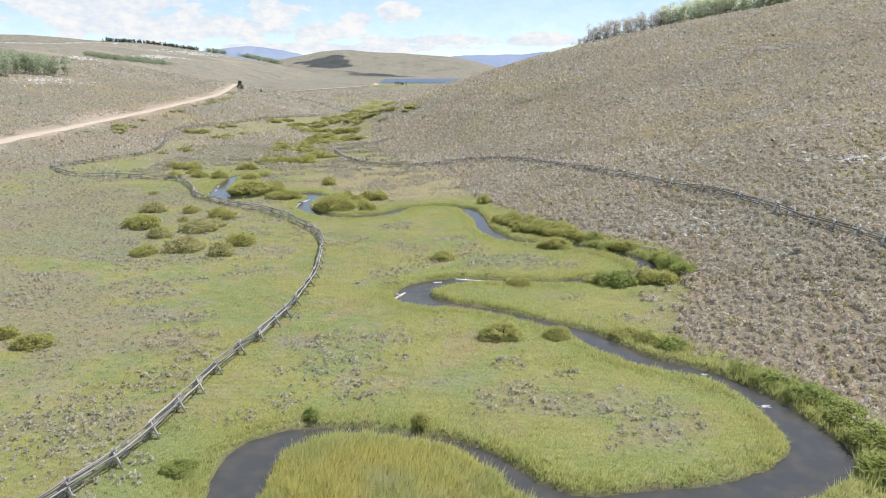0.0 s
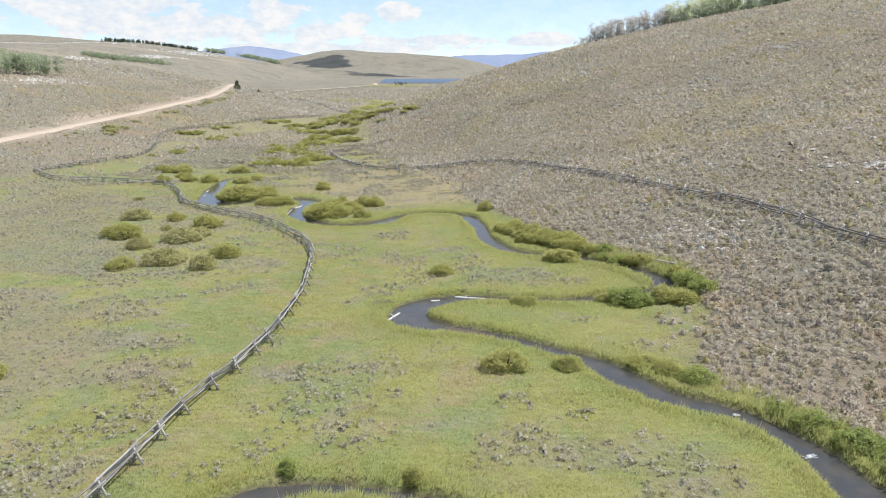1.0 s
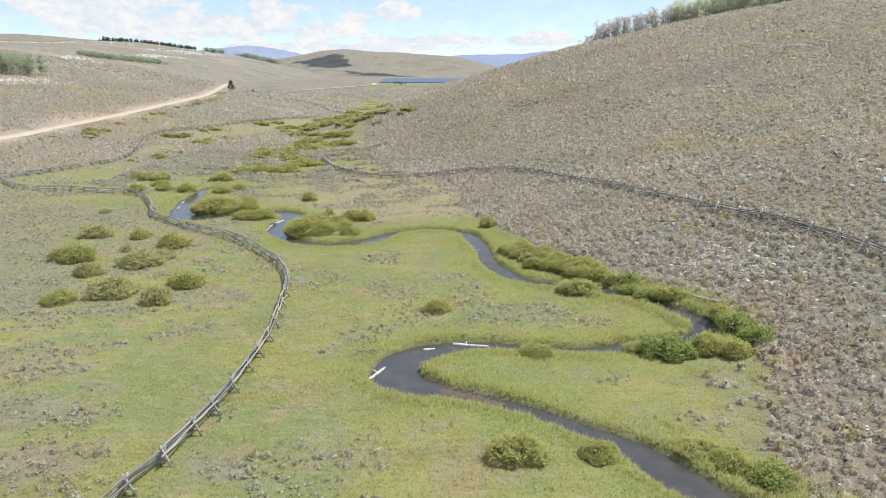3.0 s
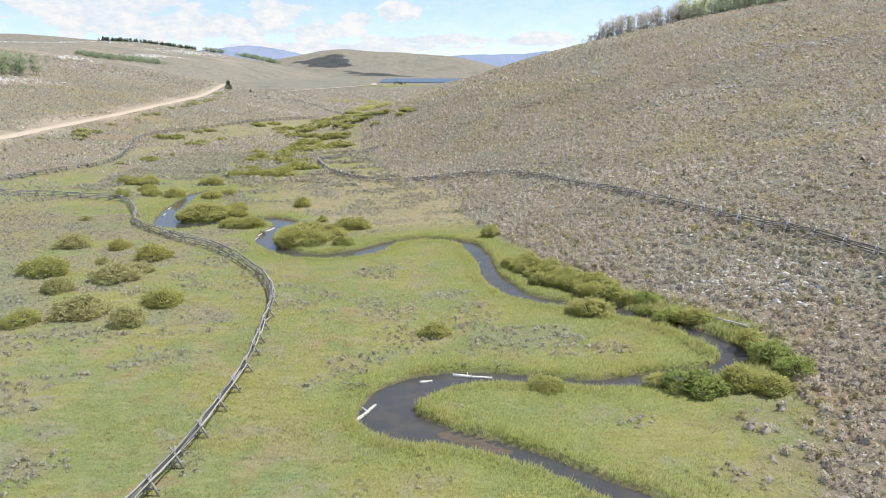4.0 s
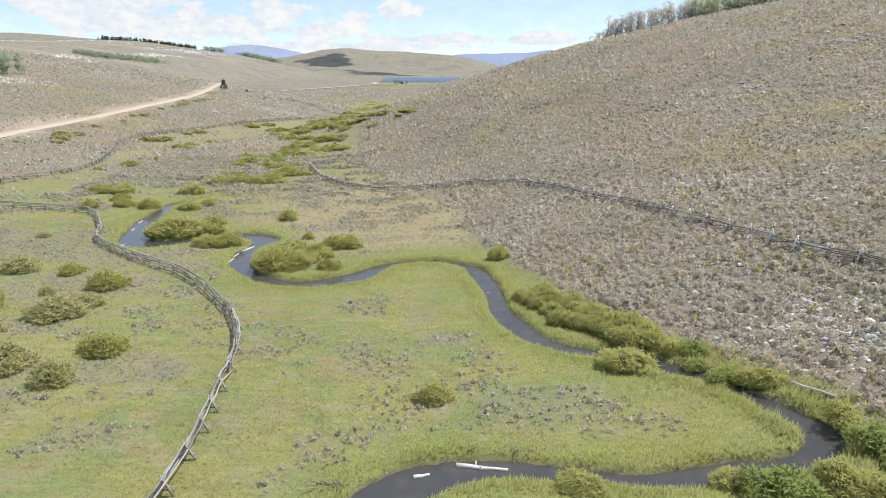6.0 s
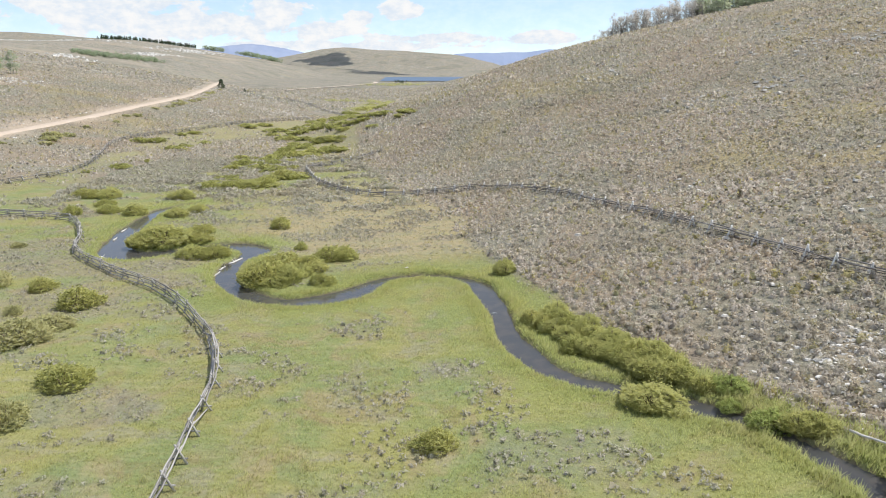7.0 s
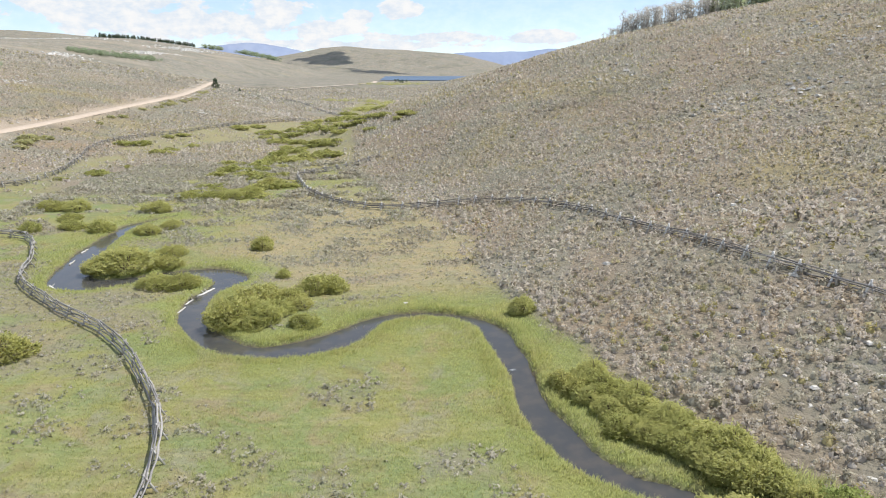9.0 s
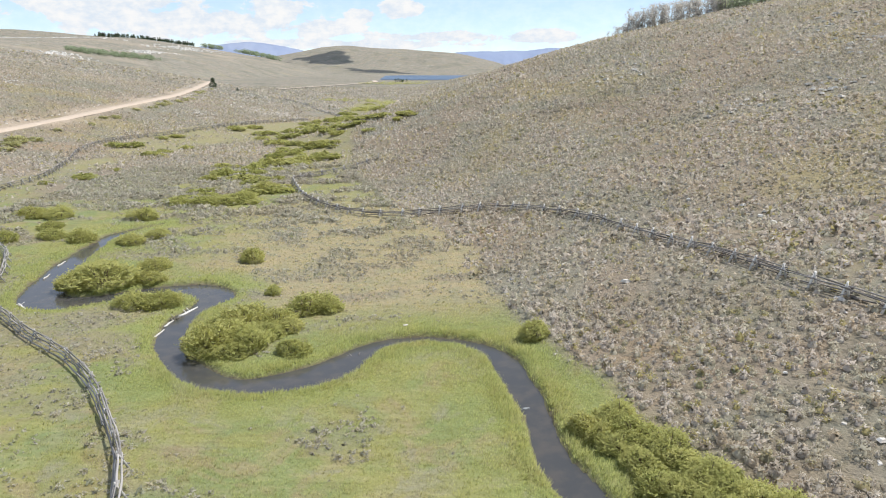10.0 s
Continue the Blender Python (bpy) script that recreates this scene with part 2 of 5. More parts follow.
def land(x, y):
    """The height of the ground."""
    x, y = np.asarray(x, float), np.asarray(y, float)
    z = base(x, y)
    far = np.hypot(x, y - 60)
    z = z + 0.16 * (fbm(x / 3.1, y / 3.1, 1, 3) - 0.5) * ease((400 - far) / 200)
    z = z + 0.8 * (fbm(x / 19, y / 19, 3, 2) - 0.5) * ease((right_hill(x, y) + left_hill(x, y) - 1.5) / 8)
    z = z + np.minimum(16, 0.014 * far) * (fbm(x / 230, y / 230, 4, 4) - 0.5) * ease((far - 330) / 500) * ease((right_hill(x, y) + left_hill(x, y) + far_hill(x, y) - 4) / 30)
    s = stream_edge(x, y)
    z = z + np.where(s < 0, -0.45 - 0.25 * np.clip(-s, 0, 1), -0.45 * (1 - ease((s + 0.08) / 0.6)))
    u, v = (x - 2.6) * 0.89 - (y - 64.4) * 0.45, (x - 2.6) * 0.45 + (y - 64.4) * 0.89
    bar = ease(1.6 - np.hypot(u / 3.4, v / 0.8) + 0.5 * (fbm(x / 0.8, y / 0.8, 15, 2) - 0.5))
    z = np.where(s < 0.3, np.maximum(z, base(x, y) - 0.6 + 0.27 * bar), z)
    d, h = road_part(x, y)
    return z + (h - z) * ease(1 - (d - 2.6) / 3.2)


def scrub(x, y):
    """Where low grey brush grows among the meadow's grass."""
    return ease((fbm(x / 7.5, y / 5.5, 91, 3) - 0.53) / 0.1) * ease((stream_edge(x, y) - 2) / 4)


def meadow(x, y):
    """How green the ground is: 1 on the valley's grass, 0 in the sagebrush; and how dry the grass is."""
    wob = 5 * (fbm(x / 9, y / 9, 21, 3) - 0.5)
    right = bend(y, (20, 36, 44, 50, 60, 68, 82, 96, 112, 126, 150, 200, 260, 400, 560, 800), (29, 27.5, 26.5, 22, 23.5, 27, 23.8, 16.5, 9.8, 6, 3, -17, -30, -38, -48, -62))
    left = bend(y, (20, 60, 110, 150, 200, 260, 300, 340, 400, 560, 800), (-92, -98, -104, -106, -98, -104, -106, -92, -75, -78, -90))
    g = ease((right - x + 0.7 * wob) / 2.6 + 0.3) * ease((x - left + wob) / 6) * (1 - ease((y - 620) / 120))
    u, v = (x + 72) * 0.995 + (y - 245) * -0.08, (y - 245) * 0.995 + (x + 72) * 0.08
    g = g * ease((np.hypot(u / 17, v / 55) - 0.85) / 0.3 + wob / 12)
    patch = fbm(x / 13, y / 8, 33, 3) + 0.34 * ease((-20 - x) / 30) * ease((170 - y) / 40) - 0.12 * ease((x + 25) / 10)
    g = g * (1 - (0.75 - 0.2 * ease((-20 - x) / 10)) * ease((patch - 0.60) / 0.14)) * (1 - 0.35 * scrub(x, y))
    dry = ease((y - 122) / 14 + wob / 10) * ease((x + 40) / 14) * ease((215 - y) / 40)
    dry = np.maximum(dry, 0.6 * ease((y - 190) / 70))
    s = stream_edge(x, y)
    wet = ease((7 - s) / 6)
    g = np.maximum(g, ease((3.2 - s) / 2.4) * 1.0)
    return g, dry * (1 - wet), wet

# ---------------------------------------------------------------- materials


def material(name, rough=0.85):
    m = bpy.data.materials.new(name)
    m.use_nodes = True
    shader = m.node_tree.nodes["Principled BSDF"]
    shader.inputs["Roughness"].default_value = rough
    shader.inputs["Specular IOR Level"].default_value = 0.25
    return m, m.node_tree, shader


def world_place(tree):
    return tree.nodes.new("ShaderNodeNewGeometry").outputs["Position"]


def ramp_mix(tree, v, colours):
    """Colours spread evenly over 0 to 1."""
    n = tree.nodes.new("ShaderNodeValToRGB")
    while len(n.color_ramp.elements) < len(colours):
        n.color_ramp.elements.new(0.5)
    for k, c in enumerate(colours):
        n.color_ramp.elements[k].position = k / (len(colours) - 1)
        n.color_ramp.elements[k].color = (*c, 1)
    tree.links.new(v, n.inputs[0])
    return n.outputs[0]


def bump(tree, shader, height, strength, distance):
    n = tree.nodes.new("ShaderNodeBump")
    n.inputs["Strength"].default_value, n.inputs["Distance"].default_value = strength, distance
    tree.links.new(height, n.inputs["Height"])
    tree.links.new(n.outputs[0], shader.inputs["Normal"])


def let_through(tree, shader, colour, share):
    """Leaves that pass some of the light on."""
    thin = tree.nodes.new("ShaderNodeBsdfTranslucent")
    tree.links.new(colour, thin.inputs["Color"])
    both = tree.nodes.new("ShaderNodeMixShader")
    both.inputs[0].default_value = share
    tree.links.new(shader.outputs[0], both.inputs[1])
    tree.links.new(thin.outputs[0], both.inputs[2])
    tree.links.new(both.outputs[0], tree.nodes["Material Output"].inputs["Surface"])


def attribute(tree, name):
    n = tree.nodes.new("ShaderNodeAttribute")
    n.attribute_name = name
    return n.outputs["Fac"]


def scaled(tree, colour, k):
    n = tree.nodes.new("ShaderNodeVectorMath")
    n.operation = "SCALE"
    tree.links.new(colour, n.inputs[0])
    n.inputs["Scale"].default_value = k
    return n.outputs[0]


def grass_colour(tree, p, dry, wet):
    """Meadow colour at a place: yellow-green, fresh green, straw and grey-green in patches."""
    big = noise_node(tree, p, 0.10, 5, 0.62, 0.5)
    mid = noise_node(tree, p, 0.55, 4, 0.6)
    fresh = mix_node(tree, smooth_node(tree, big, 0.40, 0.60), (0.352, 0.345, 0.124), (0.268, 0.318, 0.125))
    straw = mix_node(tree, smooth_node(tree, noise_node(tree, p, 0.15, 5, 0.62, 0.8), 0.515, 0.635, 0.0, 0.85), fresh, (0.385, 0.32, 0.18))
    grey = mix_node(tree, smooth_node(tree, noise_node(tree, p, 0.21, 5, 0.65, 0.6), 0.54, 0.64, 0.0, 0.7), straw, (0.355, 0.335, 0.235))
    grey = mix_node(tree, smooth_node(tree, noise_node(tree, p, 0.17, 3, 0.55, 0.3), 0.56, 0.66, 0.0, 0.5), grey, (0.25, 0.315, 0.15))
    grey = mix_node(tree, smooth_node(tree, noise_node(tree, p, 0.28, 4, 0.6, 0.4), 0.56, 0.68, 0.0, 0.55), grey, (0.30, 0.245, 0.115))
    spots = mix_node(tree, smooth_node(tree, mid, 0.5, 0.75, 0.0, 0.5), grey, (0.41, 0.385, 0.215))
    dried = mix_node(tree, dry, spots, mix_node(tree, smooth_node(tree, mid, 0.35, 0.7), (0.46, 0.375, 0.225), (0.37, 0.34, 0.21)))
    laid = tree.nodes.new("ShaderNodeMapping")
    laid.inputs["Rotation"].default_value, laid.inputs["Scale"].default_value = (0, 0, 0.6), (0.45, 2.2, 1.0)
    tree.links.new(p, laid.inputs["Vector"])
    streak = noise_node(tree, laid.outputs[0], 1.0, 5, 0.65, 0.4)
    dried = mix_node(tree, smooth_node(tree, streak, 0.36, 0.50, 0.34, 0.0), dried, (0.215, 0.205, 0.075))
    dried = mix_node(tree, smooth_node(tree, streak, 0.52, 0.66, 0.0, 0.45), dried, (0.47, 0.43, 0.22))
    return scaled(tree, mix_node(tree, math_node(tree, "MULTIPLY", wet, smooth_node(tree, mid, 0.3, 0.7, 0.3, 0.85)), dried, (0.298, 0.338, 0.102)), 0.805)


def sage_colour(tree, p):
    """Hillside cover: grey-brown, grey-green, golden and rusty patches, from wide swathes down to single tufts."""
    big = noise_node(tree, p, 0.035, 5, 0.62, 0.6)
    mid = noise_node(tree, p, 0.3, 4, 0.6)
    a = mix_node(tree, smooth_node(tree, big, 0.42, 0.58), (0.345, 0.285, 0.215), (0.295, 0.29, 0.225))
    b = mix_node(tree, smooth_node(tree, mid, 0.45, 0.75, 0.0, 0.6), a, (0.41, 0.345, 0.235))
    gold = mix_node(tree, smooth_node(tree, noise_node(tree, p, 0.022, 6, 0.68, 0.8), 0.52, 0.62, 0.0, 0.8), b, (0.40, 0.335, 0.165))
    rust = mix_node(tree, smooth_node(tree, noise_node(tree, p, 0.05, 6, 0.7, 0.5), 0.57, 0.66, 0.0, 0.7), gold, (0.40, 0.29, 0.175))
    return mix_node(tree, smooth_node(tree, noise_node(tree, p, 0.075, 6, 0.7, 0.6), 0.58, 0.66, 0.0, 0.75), rust, (0.235, 0.24, 0.13))


def ground_material():
    m, tree, shader = material("ground_cover", 0.95)
    p = world_place(tree)
    green, dry, wet, bare = (attribute(tree, a) for a in ("green", "dry", "wet", "bare"))
    grass = grass_colour(tree, p, dry, wet)
    sage = sage_colour(tree, p)
    shrubs = noise_node(tree, p, 1.15, 3, 0.6)
    sage = mix_node(tree, smooth_node(tree, shrubs, 0.5, 0.68, 0.0, 0.75), sage, (0.19, 0.17, 0.125))
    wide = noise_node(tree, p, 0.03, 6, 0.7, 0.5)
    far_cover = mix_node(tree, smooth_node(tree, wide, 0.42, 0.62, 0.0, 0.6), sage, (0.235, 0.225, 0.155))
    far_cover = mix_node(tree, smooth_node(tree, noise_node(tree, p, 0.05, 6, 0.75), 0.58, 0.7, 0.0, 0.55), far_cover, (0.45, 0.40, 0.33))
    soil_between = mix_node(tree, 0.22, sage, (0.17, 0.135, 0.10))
    # pale grey mixed over the far hills' cover, painting in some distance haze
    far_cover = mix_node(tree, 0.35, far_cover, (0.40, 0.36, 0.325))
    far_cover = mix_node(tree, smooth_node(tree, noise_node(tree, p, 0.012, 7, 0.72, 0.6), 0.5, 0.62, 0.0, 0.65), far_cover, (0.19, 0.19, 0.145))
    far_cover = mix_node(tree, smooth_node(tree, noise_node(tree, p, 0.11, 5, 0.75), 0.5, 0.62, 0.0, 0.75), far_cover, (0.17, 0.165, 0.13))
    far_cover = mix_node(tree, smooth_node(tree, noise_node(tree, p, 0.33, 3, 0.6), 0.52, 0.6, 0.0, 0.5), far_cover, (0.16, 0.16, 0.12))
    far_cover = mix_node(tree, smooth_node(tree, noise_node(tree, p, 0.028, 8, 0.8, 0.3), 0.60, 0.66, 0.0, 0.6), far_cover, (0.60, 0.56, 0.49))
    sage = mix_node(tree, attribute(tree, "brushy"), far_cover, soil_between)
    colour = mix_node(tree, green, sage, grass)
    soil = mix_node(tree, noise_node(tree, p, 0.8, 5, 0.6), (0.42, 0.33, 0.24), (0.55, 0.46, 0.36))
    colour = mix_node(tree, bare, colour, soil)
    colour = mix_node(tree, attribute(tree, "mud"), colour, mix_node(tree, noise_node(tree, p, 2.5, 4, 0.7), (0.085, 0.068, 0.05), (0.20, 0.16, 0.125)))
    grain = noise_node(tree, p, 5.0, 4, 0.7)
    mottle = noise_node(tree, p, 0.12, 6, 0.72)
    colour = mix_node(tree, math_node(tree, "MULTIPLY", smooth_node(tree, mottle, 0.5, 0.7, 0.0, 0.4), math_node(tree, "SUBTRACT", 1.0, green)), colour, (0.17, 0.165, 0.11))
    rough_land = math_node(tree, "SUBTRACT", 1.0, math_node(tree, "MULTIPLY", green, 0.5))
    colour = mix_node(tree, math_node(tree, "MULTIPLY", rough_land, smooth_node(tree, grain, 0.45, 0.7, 0.0, 0.45)), colour, mix_node(tree, 0.5, colour, (0.12, 0.11, 0.06)))
    tree.links.new(colour, shader.inputs["Base Color"])
    height = math_node(tree, "MULTIPLY", rough_land, math_node(tree, "ADD", math_node(tree, "MULTIPLY", shrubs, 1.2), math_node(tree, "MULTIPLY", grain, 0.35)))
    bump(tree, shader, height, 0.9, 0.45)
    return m


def blade_material():
    m, tree, shader = material("grass_blades", 0.7)
    p = world_place(tree)
    colour = grass_colour(tree, p, attribute(tree, "dry"), attribute(tree, "wet"))
    rnd = tree.nodes.new("ShaderNodeNewGeometry").outputs["Random Per Island"]
    colour = mix_node(tree, 0.35, colour, ramp_mix(tree, rnd, [(0.27, 0.30, 0.125), (0.42, 0.40, 0.20), (0.345, 0.365, 0.145), (0.48, 0.44, 0.26)]))
    colour = mix_node(tree, attribute(tree, "gold"), colour, ramp_mix(tree, rnd, [(0.29, 0.28, 0.08), (0.38, 0.345, 0.115), (0.335, 0.325, 0.10), (0.42, 0.37, 0.16)]))
    colour = scaled(tree, colour, 1.68)        # what a blade reflects and lets through together
    tree.links.new(colour, shader.inputs["Base Color"])
    let_through(tree, shader, colour, 0.5)
    return m


def brush_material(name, cols):
    m, tree, shader = material(name, 0.9)
    rnd = attribute(tree, "tone")
    n = tree.nodes.new("ShaderNodeValToRGB")
    n.color_ramp.interpolation = "CONSTANT"
    while len(n.color_ramp.elements) < len(cols):
        n.color_ramp.elements.new(0.5)
    for k, (at, c) in enumerate(cols):
        n.color_ramp.elements[k].position, n.color_ramp.elements[k].color = at, (*c, 1)
    tree.links.new(rnd, n.inputs[0])
    p = world_place(tree)
    tint = mix_node(tree, smooth_node(tree, noise_node(tree, p, 0.045, 4, 0.6), 0.4, 0.62, 0.1, 0.55), n.outputs[0], mix_node(tree, 0.4, sage_colour(tree, p), (0.80, 0.735, 0.60)))
    fuzz = noise_node(tree, p, 9, 3, 0.7)
    tint = mix_node(tree, smooth_node(tree, fuzz, 0.35, 0.6, 0.3, 0.0), tint, (0.34, 0.29, 0.22))
    tree.links.new(tint, shader.inputs["Base Color"])
    let_through(tree, shader, tint, 0.42)
    return m


def leaf_material(name, colours, patch=0.5, rough=0.6):
    """Leaves that differ one by one and bush by bush."""
    m, tree, shader = material(name, rough)
    rnd = tree.nodes.new("ShaderNodeNewGeometry").outputs["Random Per Island"]
    each = tree.nodes.new("ShaderNodeObjectInfo").outputs["Random"]
    blot = noise_node(tree, world_place(tree), 0.9, 3)
    v = math_node(tree, "ADD", math_node(tree, "MULTIPLY", rnd, 0.45), math_node(tree, "ADD", math_node(tree, "MULTIPLY", each, 0.3), math_node(tree, "MULTIPLY", math_node(tree, "SUBTRACT", blot, 0.35), patch)))
    colour = ramp_mix(tree, v, colours)
    tree.links.new(colour, shader.inputs["Base Color"])
    let_through(tree, shader, colour, 0.5)
    return m


def plain_material(name, a, b, scale, rough=0.85, strength=0.4, stretch=None, detail=5):
    """Two tones in noise, with relief."""
    m, tree, shader = material(name, rough)
    p = tree.nodes.new("ShaderNodeTexCoord").outputs["Object"]
    if stretch:
        mapping = tree.nodes.new("ShaderNodeMapping")
        mapping.inputs["Scale"].default_value = stretch
        tree.links.new(p, mapping.inputs["Vector"])
        p = mapping.outputs[0]
    n = noise_node(tree, p, scale, detail, 0.65)
    each = tree.nodes.new("ShaderNodeObjectInfo").outputs["Random"]
    v = math_node(tree, "ADD", n, math_node(tree, "MULTIPLY", math_node(tree, "SUBTRACT", each, 0.5), 0.3))
    tree.links.new(mix_node(tree, smooth_node(tree, v, 0.3, 0.7), a, b), shader.inputs["Base Color"])
    bump(tree, shader, n, strength, 0.02)
    return m


def water_material(name, deep, rough, ripple, size):
    m, tree, shader = material(name, rough)
    p = world_place(tree)
    bed = noise_node(tree, p, 0.7, 4)
    tree.links.new(mix_node(tree, smooth_node(tree, bed, 0.4, 0.7), deep, (deep[0] * 1.4, deep[1] * 1.26, deep[2] * 1.14)), shader.inputs["Base Color"])
    shader.inputs["Specular IOR Level"].default_value = 0.5
    shader.inputs["IOR"].default_value = 1.33
    bump(tree, shader, noise_node(tree, p, size, 3), ripple, 0.05)
    return m


GROUND, BLADES = ground_material(), blade_material()
BRUSH = brush_material("sagebrush_leaf", [(0.0, (0.72, 0.645, 0.57)), (0.28, (0.65, 0.615, 0.485)), (0.5, (0.76, 0.70, 0.625)), (0.68, (0.69, 0.575, 0.425)), (0.8, (0.80, 0.75, 0.66)), (0.88, (0.58, 0.51, 0.21)), (0.965, (0.36, 0.36, 0.20))])
MEADOW_BRUSH = brush_material("meadow_sage_leaf", [(0.0, (0.60, 0.57, 0.47)), (0.28, (0.55, 0.56, 0.40)), (0.5, (0.63, 0.60, 0.51)), (0.68, (0.58, 0.53, 0.38)), (0.8, (0.65, 0.62, 0.52)), (0.92, (0.51, 0.51, 0.25)), (0.965, (0.45, 0.47, 0.26))])
WATER = water_material("stream_water", (0.068, 0.069, 0.069), 0.08, 0.16, 1.6)
LAKE_WATER = water_material("lake_water", (0.10, 0.155, 0.235), 0.6, 0.2, 0.05)
WILLOW = leaf_material("willow_leaf", [(0.38, 0.40, 0.125), (0.50, 0.51, 0.18), (0.615, 0.60, 0.235), (0.68, 0.62, 0.29)])
SILVER_WILLOW = leaf_material("silver_willow_leaf", [(0.45, 0.45, 0.21), (0.56, 0.55, 0.27), (0.64, 0.60, 0.32), (0.68, 0.61, 0.36)])
BANK_LEAF = leaf_material("bank_shrub_leaf", [(0.28, 0.36, 0.105), (0.38, 0.455, 0.145), (0.48, 0.53, 0.185), (0.55, 0.56, 0.23)])
STEM = plain_material("willow_stem", (0.10, 0.075, 0.05), (0.2, 0.16, 0.11), 6)
ASPEN = leaf_material("aspen_leaf", [(0.62, 0.70, 0.49), (0.70, 0.76, 0.55), (0.76, 0.79, 0.60), (0.79, 0.79, 0.63)])
BARE_ASPEN = leaf_material("thin_aspen_leaf", [(0.55, 0.53, 0.49), (0.61, 0.59, 0.545), (0.66, 0.63, 0.58), (0.69, 0.65, 0.60)])
GROVE = leaf_material("grove_aspen_leaf", [(0.36, 0.44, 0.28), (0.43, 0.50, 0.33), (0.49, 0.55, 0.37), (0.53, 0.57, 0.41)])
FAR_ASPEN = leaf_material("far_aspen_leaf", [(0.27, 0.34, 0.21), (0.33, 0.40, 0.25), (0.39, 0.45, 0.29), (0.43, 0.47, 0.32)])
CONIFER = leaf_material("conifer_needle", [(0.06, 0.09, 0.055), (0.09, 0.125, 0.07), (0.12, 0.155, 0.09), (0.15, 0.18, 0.11)])
BARK = plain_material("pale_bark", (0.66, 0.64, 0.59), (0.42, 0.39, 0.35), 3)
DARK_BARK = plain_material("dark_bark", (0.12, 0.09, 0.07), (0.22, 0.17, 0.13), 4)
PALE_LEG_WOOD = plain_material("pale_weathered_leg", (0.50, 0.48, 0.45), (0.80, 0.77, 0.73), 9, 0.9, 0.5, (1, 1, 0.2))
LEG_WOOD = plain_material("weathered_leg", (0.32, 0.305, 0.285), (0.58, 0.555, 0.52), 9, 0.9, 0.5, (1, 1, 0.2))
DARK_RAIL_WOOD = plain_material("dark_weathered_pole", (0.13, 0.12, 0.11), (0.30, 0.285, 0.27), 9, 0.9, 0.5, (0.12, 1, 1))
RAIL_WOOD = plain_material("weathered_pole", (0.20, 0.19, 0.18), (0.48, 0.455, 0.43), 9, 0.9, 0.5, (0.12, 1, 1))
LOG_WOOD = plain_material("bleached_log", (0.55, 0.52, 0.47), (0.82, 0.80, 0.76), 5, 0.85, 0.5, (0.2, 1, 1))
DEAD_WOOD = plain_material("grey_deadwood", (0.22, 0.19, 0.16), (0.40, 0.37, 0.33), 7, 0.9, 0.5)
STONE = plain_material("pale_limestone", (0.56, 0.53, 0.48), (0.86, 0.83, 0.77), 2.5, 0.9, 0.6)
DIRT = plain_material("road_dirt", (0.56, 0.46, 0.36), (0.66, 0.56, 0.46), 0.35, 0.95, 0.5)
FOAM = plain_material("white_water", (0.66, 0.68, 0.69), (0.33, 0.35, 0.36), 5, 0.5, 0.6)
# distance haze over the mountains is put into this pale blue base colour
HAZE_BLUE = plain_material("hazed_mountain", (0.29, 0.35, 0.49), (0.38, 0.43, 0.55), 0.003, 1.0, 0.0, None, 8)
CLOUD_WHITE = plain_material("cloud_white", (0.8, 0.8, 0.8), (0.75, 0.75, 0.75), 0.002, 1.0, 0.0)

# ---------------------------------------------------------------- the large structure


def mesh_from(name, verts, faces, mat, smooth=False, normals=None, solid=0):
    """A mesh from arrays of corners and of faces that all have as many corners; normals: those of the mass that leaves or blades make up; solid: how many faces, the first ones, are closed bodies."""
    verts, faces = np.asarray(verts, np.float32), np.asarray(faces, np.int32)
    if normals is not None:
        face_way = np.cross(verts[faces[:, 1]] - verts[faces[:, 0]], verts[faces[:, 2]] - verts[faces[:, 0]])
        wrong = face_way @ np.array(toward, np.float32) < 0
        wrong[:solid] = False
        faces[wrong] = faces[wrong, ::-1]
    me = bpy.data.meshes.new(name)
    me.vertices.add(len(verts))
    me.vertices.foreach_set("co", verts.ravel())
    n = faces.shape[1]
    me.loops.add(faces.size)
    me.loops.foreach_set("vertex_index", faces.ravel())
    me.polygons.add(len(faces))
    me.polygons.foreach_set("loop_start", np.arange(0, faces.size, n, dtype=np.int32))
    me.polygons.foreach_set("use_smooth", np.full(len(faces), smooth))
    me.materials.append(mat)
    me.update(calc_edges=True)
    if normals is not None:
        me.polygons.foreach_set("use_smooth", np.full(len(faces), True))
        n = np.asarray(normals, np.float32)
        me.normals_split_custom_set_from_vertices(n / np.linalg.norm(n, axis=1)[:, None])
    return me


def point_value(me, name, values):
    me.attributes.new(name, "FLOAT", "POINT").data.foreach_set("value", np.asarray(values, np.float32).ravel())


def graded(lo, hi, step, to_lo, to_hi, grow=1.034):
    """Lines that are evenly close between lo and hi and spread out beyond."""
    mid = np.arange(lo, hi + step / 2, step)

    def outward(length):
        out, d, s = [], 0.0, step
        while d < length:
            s *= grow
            d += s
            out.append(d)
        return np.array(out)

    return np.r_[mid[0] - outward(mid[0] - to_lo)[::-1], mid, mid[-1] + outward(to_hi - mid[-1])]


def grid_faces(nx, ny):
    a = (np.arange(ny - 1)[:, None] * nx + np.arange(nx - 1)).ravel()
    return np.stack([a, a + 1, a + nx + 1, a + nx], 1)


